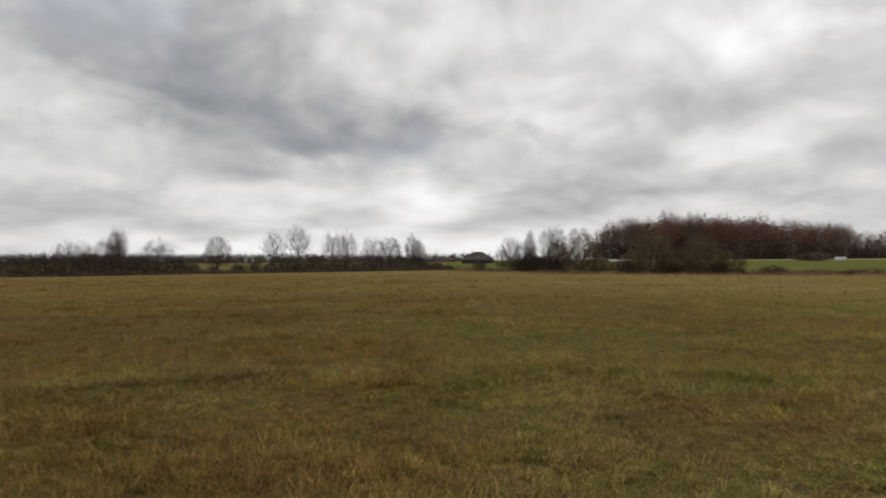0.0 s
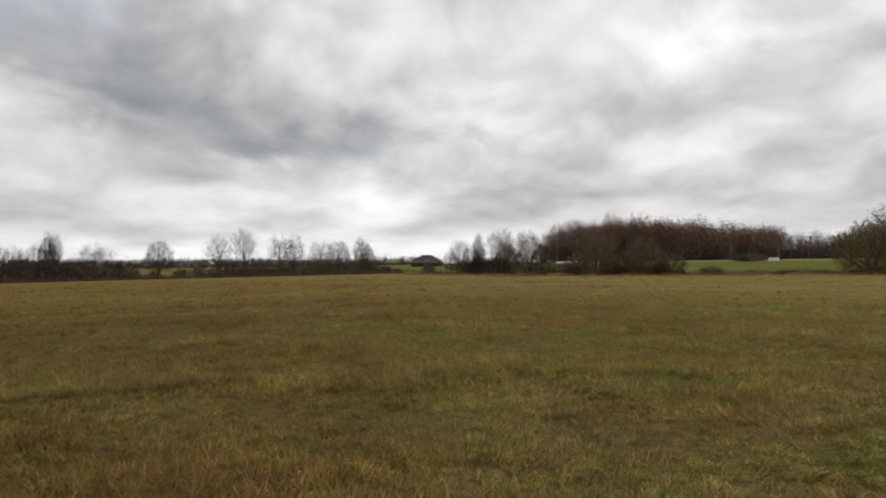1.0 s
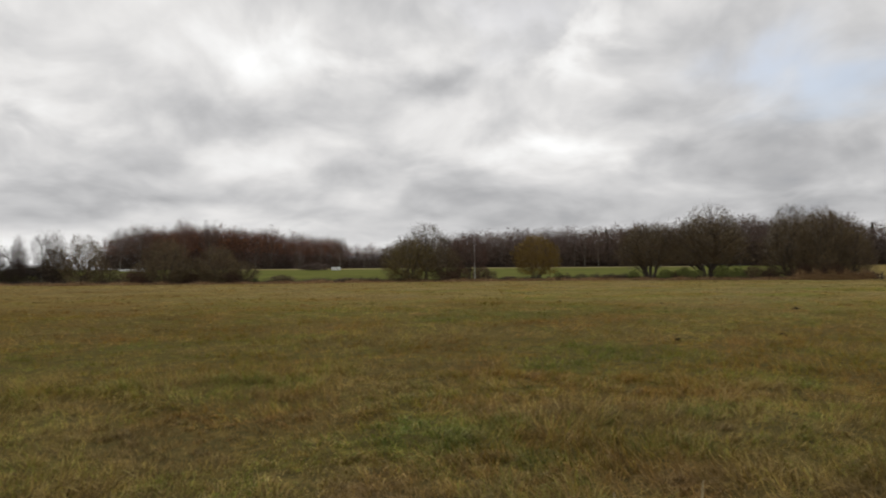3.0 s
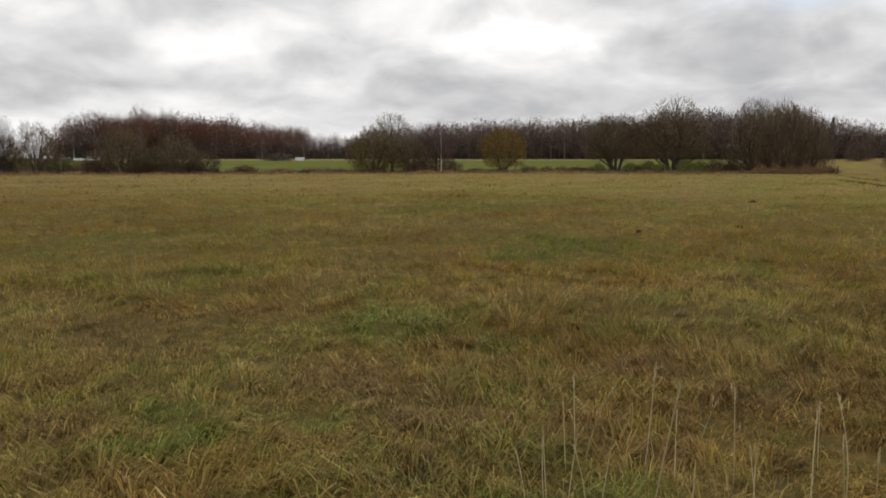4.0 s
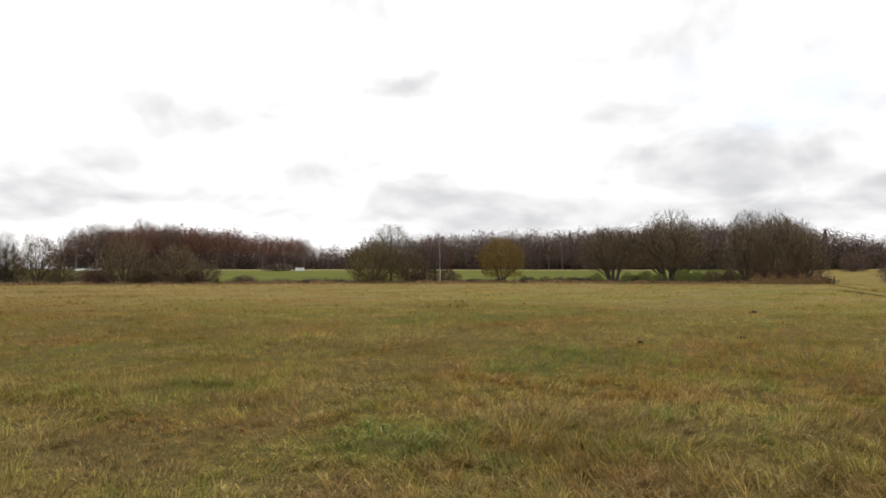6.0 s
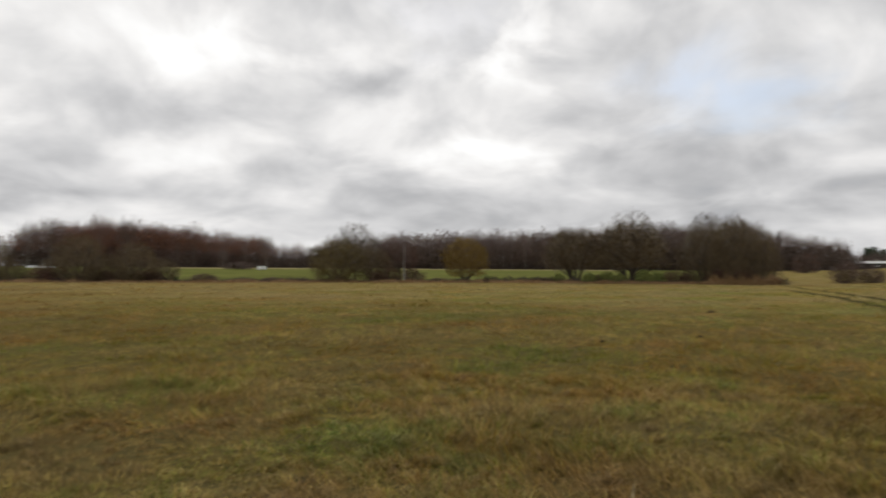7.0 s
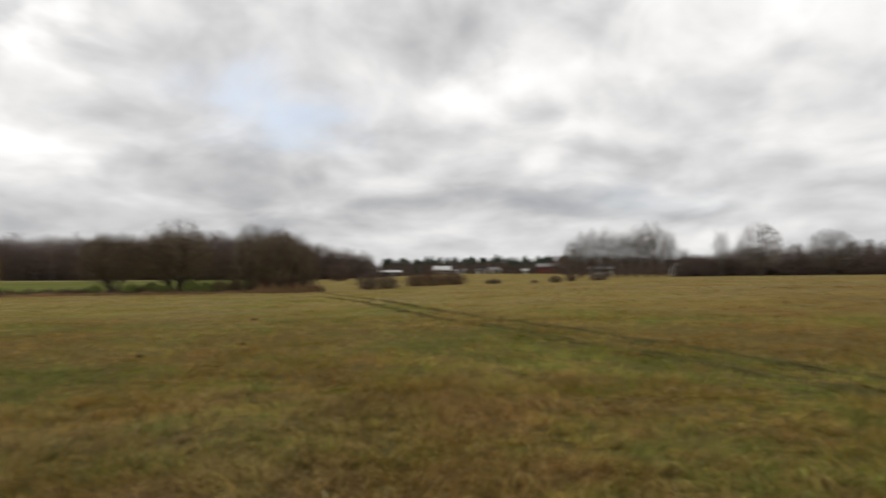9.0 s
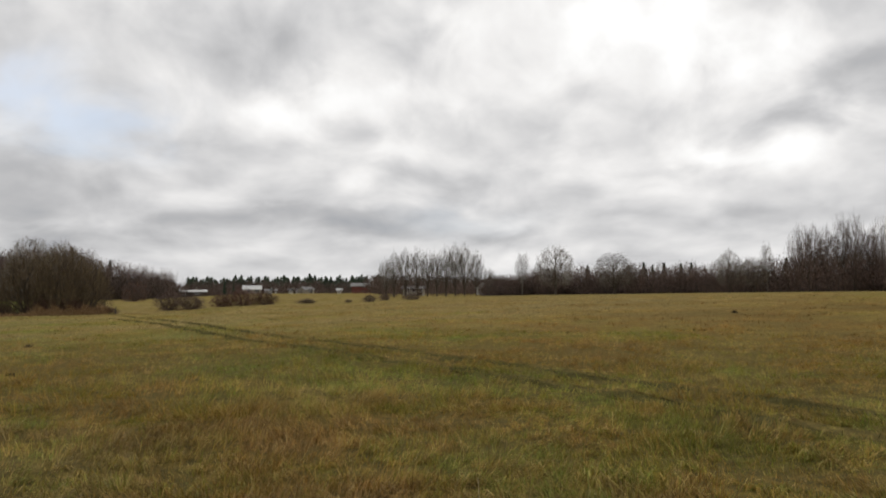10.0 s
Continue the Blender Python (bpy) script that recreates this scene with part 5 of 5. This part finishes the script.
def house(name, label, az, r, length, depth, eaves, ridge, wall, roof, windows=3, category="house", turn=0.0, base=0.0, chimney=False, hip=0.0):
    """A gabled house seen along its long side, with roof slabs, windows and a door."""
    ob = tagged(new(name), label, category, "village houses" if category == "house" else "")
    ob.matrix_world = Matrix.Translation(spot(az, r, 0.1 - base)) @ pose(0, 0, 0, 0, 0, az + turn)
    bm = bmesh.new()
    hx, hy = length / 2, depth / 2
    prof = [(-hy, 0), (hy, 0), (hy, eaves), (0, ridge if not hip else eaves + 0.02), (-hy, eaves)]
    ends = [[bm.verts.new((x, y, z)) for y, z in prof] for x in (-hx, hx)]
    bm.faces.new(ends[0][::-1])
    bm.faces.new(ends[1])
    for i in range(5):
        j = (i + 1) % 5
        bm.faces.new((ends[0][i], ends[0][j], ends[1][j], ends[1][i]))
    bmesh.ops.recalc_face_normals(bm, faces=bm.faces)
    part("wall", bm, wall, ob)
    if hip:
        bm = bmesh.new()
        rim = [bm.verts.new((x * (hx + 0.4), y * (hy + 0.4), eaves - 0.1)) for x, y in ((-1, -1), (1, -1), (1, 1), (-1, 1))]
        under = [bm.verts.new((v.co.x, v.co.y, v.co.z - 0.15)) for v in rim]
        tops = [bm.verts.new((x * (hx - hip), 0, ridge)) for x in (-1, 1)]
        for f in ((rim[0], rim[1], tops[1], tops[0]), (rim[2], rim[3], tops[0], tops[1]), (rim[1], rim[2], tops[1]), (rim[3], rim[0], tops[0]), tuple(under)):
            bm.faces.new(f)
        for k in range(4):
            bm.faces.new((rim[k], under[k], under[(k + 1) % 4], rim[(k + 1) % 4]))
        bmesh.ops.recalc_face_normals(bm, faces=bm.faces)
        part("roof", bm, roof, ob)
    for s in (-1, 1) if not hip else ():
        bm = bmesh.new()
        top, low = Vector((0, 0, ridge + 0.05)), Vector((0, s * (hy + 0.45), eaves - 0.45 * (ridge - eaves) / hy + 0.05))
        up = Vector((0, 0, 0.16))
        corners = [Vector((x * (hx + 0.4), p.y, p.z)) + u for u in (Vector(), up) for x, p in ((-1, top), (1, top), (1, low), (-1, low))]
        vs = [bm.verts.new(c) for c in corners]
        for f in ((0, 1, 2, 3), (7, 6, 5, 4), (0, 4, 5, 1), (1, 5, 6, 2), (2, 6, 7, 3), (3, 7, 4, 0)):
            bm.faces.new([vs[i] for i in f])
        bmesh.ops.recalc_face_normals(bm, faces=bm.faces)
        part("roof", bm, roof, ob)
    if chimney:
        bm = bmesh.new()
        box(bm, hx * 0.3, hx * 0.3 + 0.6, -0.3, 0.3, ridge - 0.6, ridge + 0.9)
        part("chimney", bm, M_CREAM, ob)
    for i in range(windows):
        x = -hx + length * (i + 0.7) / (windows + 0.4)
        bm = bmesh.new()
        for x0, x1, z0, z1 in ((x - 0.6, x + 0.6, 0.9, 1.0), (x - 0.6, x + 0.6, 2.0, 2.1), (x - 0.6, x - 0.5, 1.0, 2.0), (x + 0.5, x + 0.6, 1.0, 2.0), (x - 0.03, x + 0.03, 1.0, 2.0)):
            box(bm, x0, x1, -hy - 0.06, -hy + 0.05, z0, z1)
        win = part("window", bm, M_WHITE, ob)
        bm = bmesh.new()
        box(bm, x - 0.5, x + 0.5, -hy - 0.02, -hy + 0.02, 1.0, 2.0)
        part("pane", bm, M_GLASS, win)
    if windows:
        bm = bmesh.new()
        box(bm, hx - 1.6, hx - 0.7, -hy - 0.05, -hy + 0.02, 0.05, 2.05)
        part("door", bm, M_DARKWOOD, ob)
    return ob


house("farmhouse", "dark low farmhouse with a broad hipped roof among trees", -3.0, 190, 9.0, 7.0, 1.5, 3.7, M_DARKWOOD, M_ROOF, 1, hip=3.2, base=-0.3)
house("shed", "long low shed with a pale flat-pitched roof", -8.5, 150, 4.8, 3.0, 1.6, 1.9, M_DARKWOOD, M_GREYROOF, 0, "shed", base=0.2)
house("long_house", "long low house with a white-edged roof", -79.3, 262, 11.0, 6.0, 1.9, 2.5, M_DARKWOOD, M_WHITE, 2, chimney=True)
house("cottage", "small pale cottage with a whitish roof", -84.1, 262, 6.4, 7.0, 1.9, 3.3, M_CREAM, M_WHITE, 2)
house("cottage", "tiny whitewashed cottage in the village", -85.6, 258, 4.2, 4.0, 1.2, 1.7, M_WHITE, M_GREYROOF, 1)
house("cottage", "tiny whitewashed cottage in the village", -87.4, 258, 3.4, 4.0, 1.3, 1.9, M_WHITE, M_ROOF, 1)
house("cottage", "small house with a grey gabled roof", -88.5, 260, 4.0, 5.0, 1.6, 2.6, M_CREAM, M_GREYROOF, 1, turn=30)
house("barn", "dark red wooden barn with a pale roof", -93.4, 250, 9.2, 7.0, 2.7, 3.8, M_RED, M_GREYROOF, 0, "barn")
house("outbuilding", "low outbuilding with pale panels and dark gaps", -97.7, 165, 5.4, 3.0, 1.7, 2.3, M_CREAM, M_ROOF, 3, "outbuilding")
house("cottage", "small white gabled cottage behind the poplars", -104.0, 170, 3.4, 4.0, 1.9, 3.0, M_WHITE, M_GREYROOF, 1, turn=60)
house("kiosk", "tiny white hut in the village", -91.3, 252, 1.8, 1.8, 1.4, 1.8, M_WHITE, M_WHITE, 0, "hut")


# ---- white things on the crop ----
def wrapped_bale(az, r, length, height, depth):
    ob = tagged(new("wrapped_bale"), "white film-wrapped hay bale lying on the crop", "hay bale", "wrapped bales")
    bm = bmesh.new()
    box(bm, -length / 2, length / 2, -depth / 2, depth / 2, 0, height)
    bmesh.ops.bevel(bm, geom=bm.edges[:], offset=min(height, depth) * 0.14, segments=3, affect="EDGES")
    part("wrap", bm, M_FILM, ob)
    for k in (-0.25, 0.25):
        bm = bmesh.new()
        box(bm, length * k - 0.03, length * k + 0.03, -depth / 2 - 0.01, depth / 2 + 0.01, 0.1, height + 0.012)
        part("band", bm, M_GREYROOF, ob)
    ob.matrix_world = Matrix.Translation(spot(az, r, 0.02)) @ pose(0, 0, 0, 0, 0, az)


for k in range(2):
    wrapped_bale(-30.86 - 0.385 * k, 196, 1.32, 1.05, 1.2)
for k in range(6):
    wrapped_bale(-14.3 - 0.31 * k, 205, 1.1, 0.5 + 0.12 * (k % 2), 1.0)

# stake at the track
stake = tagged(new("stake"), "short leaning wooden stake at the meadow's corner", "post")
stake.matrix_world = Matrix.Translation(spot(-73.9, 92, 0.1)) @ pose(0, 0, 0, 4, 3, 0)
bm = bmesh.new()
bmesh.ops.create_cone(bm, cap_ends=True, segments=8, radius1=0.09, radius2=0.07, depth=1.1, matrix=Matrix.Translation((0, 0, 0.55)))
part("post", bm, M_DARKWOOD, stake)


# ---- dark clods and dry stalks in the meadow ----
def clod(x, y, size, seed):
    g = np.random.default_rng(seed)
    bm = bmesh.new()
    bmesh.ops.create_icosphere(bm, subdivisions=3, radius=1)
    for v in bm.verts:
        n = noise.noise(v.co * 1.7 + Vector((seed, 0, 0))) * 0.35 + noise.noise(v.co * 5) * 0.15
        v.co = Vector((v.co.x * size * (1 + n), v.co.y * size * (1 + n) * 0.8, max(v.co.z, -0.2) * size * 0.5 * (1 + n)))
    me = bpy.data.meshes.new("clod")
    bm.to_mesh(me)
    bm.free()
    me.materials.append(M_SOIL)
    ob = tagged(new("molehill", me), "dark low heap of bare soil in the meadow grass", "molehill", "molehills")
    ob.matrix_world = Matrix.Translation((x, y, float(ground(x, y)) + 0.02)) @ pose(0, 0, 0, 0, 0, g.uniform(0, 360))


for i, (x, y, s) in enumerate([(24.5, 9.7, 0.15), (15.7, 6.5, 0.1), (13.1, 7.6, 0.08), (38.7, -26.2, 0.24), (26.2, 0.3, 0.13)]):
    clod(x, y, s, i + 1)


def stalk_meshes(seed, heads):
    """A dry grass stalk one metre high with its seed head."""
    g = np.random.default_rng(seed)
    bend = g.normal(0, 0.025, 2)
    s = np.linspace(0, 1, 7)
    path = np.stack([bend[0] * s ** 2 * 3, bend[1] * s ** 2 * 3, s], 1)
    v, t = [], []
    tube(path, np.linspace(0.0065, 0.004, 7), 5, v, t)
    stem = indexed_mesh("stem", np.array(v), np.array(t), M_STRAW)
    v, t = [], []
    for k in range(heads):
        u = 0.84 + 0.15 * k / heads
        c = np.array([np.interp(u, s, path[:, 0]), np.interp(u, s, path[:, 1]), u])
        q = g.uniform(0, 6.28)
        tube(np.array([c, c + np.array([math.cos(q) * 0.007, math.sin(q) * 0.007, 0.02]), c + np.array([math.cos(q) * 0.009, math.sin(q) * 0.009, 0.04])]), [0.002, 0.0045, 0.001], 4, v, t)
    return stem, indexed_mesh("seed_head", np.array(v), np.array(t), M_STRAW)


STALKS = [stalk_meshes(s, 14) for s in range(4)]
PLACES = [(2.55, 1.35, 0.62), (2.95, 1.62, 0.62), (3.1, 1.22, 0.55), (2.75, 1.85, 0.5), (2.8, 1.95, 0.48), (2.2, 1.68, 0.4), (3.2, 0.9, 0.5), (3.35, 0.8, 0.5), (2.65, 1.9, 0.45), (3.5, 0.6, 0.5),
          (3.15, 0.75, 0.42), (2.4, 1.6, 0.38), (2.3, 1.75, 0.4), (3.6, 1.0, 0.4), (2.9, 1.05, 0.4), (3.3, 1.5, 0.35), (4.6, -1.2, 0.35), (3.9, -1.4, 0.4), (2.28, 1.62, 0.42), (2.15, 1.75, 0.3), (2.35, 1.5, 0.34), (2.6, 1.2, 0.3), (2.7, 0.95, 0.42), (2.75, 0.8, 0.36), (2.85, 1.4, 0.4), (3.0, 0.6, 0.45),
          (0.9, -3.4, 0.4), (1.2, -3.6, 0.35), (0.4, -3.3, 0.38), (1.9, -3.2, 0.33), (2.4, -2.9, 0.36), (0.0, -3.5, 0.4), (2.9, -2.6, 0.3)]
for i, (x, y, h) in enumerate(PLACES):
    ob = tagged(new("dry_stalk"), "tall dry straw-coloured grass stalk with a seed head", "grass stalk", "dry stalks")
    for me in STALKS[i % 4]:
        child = new(me.name.split(".")[0], me)
        child.parent = ob
    ob.matrix_world = Matrix.LocRotScale((x, y, float(ground(x, y)) - 0.01), Euler((radians(random.uniform(-9, 9)), radians(random.uniform(-9, 9)), i * 2.1)), (h, h, h))
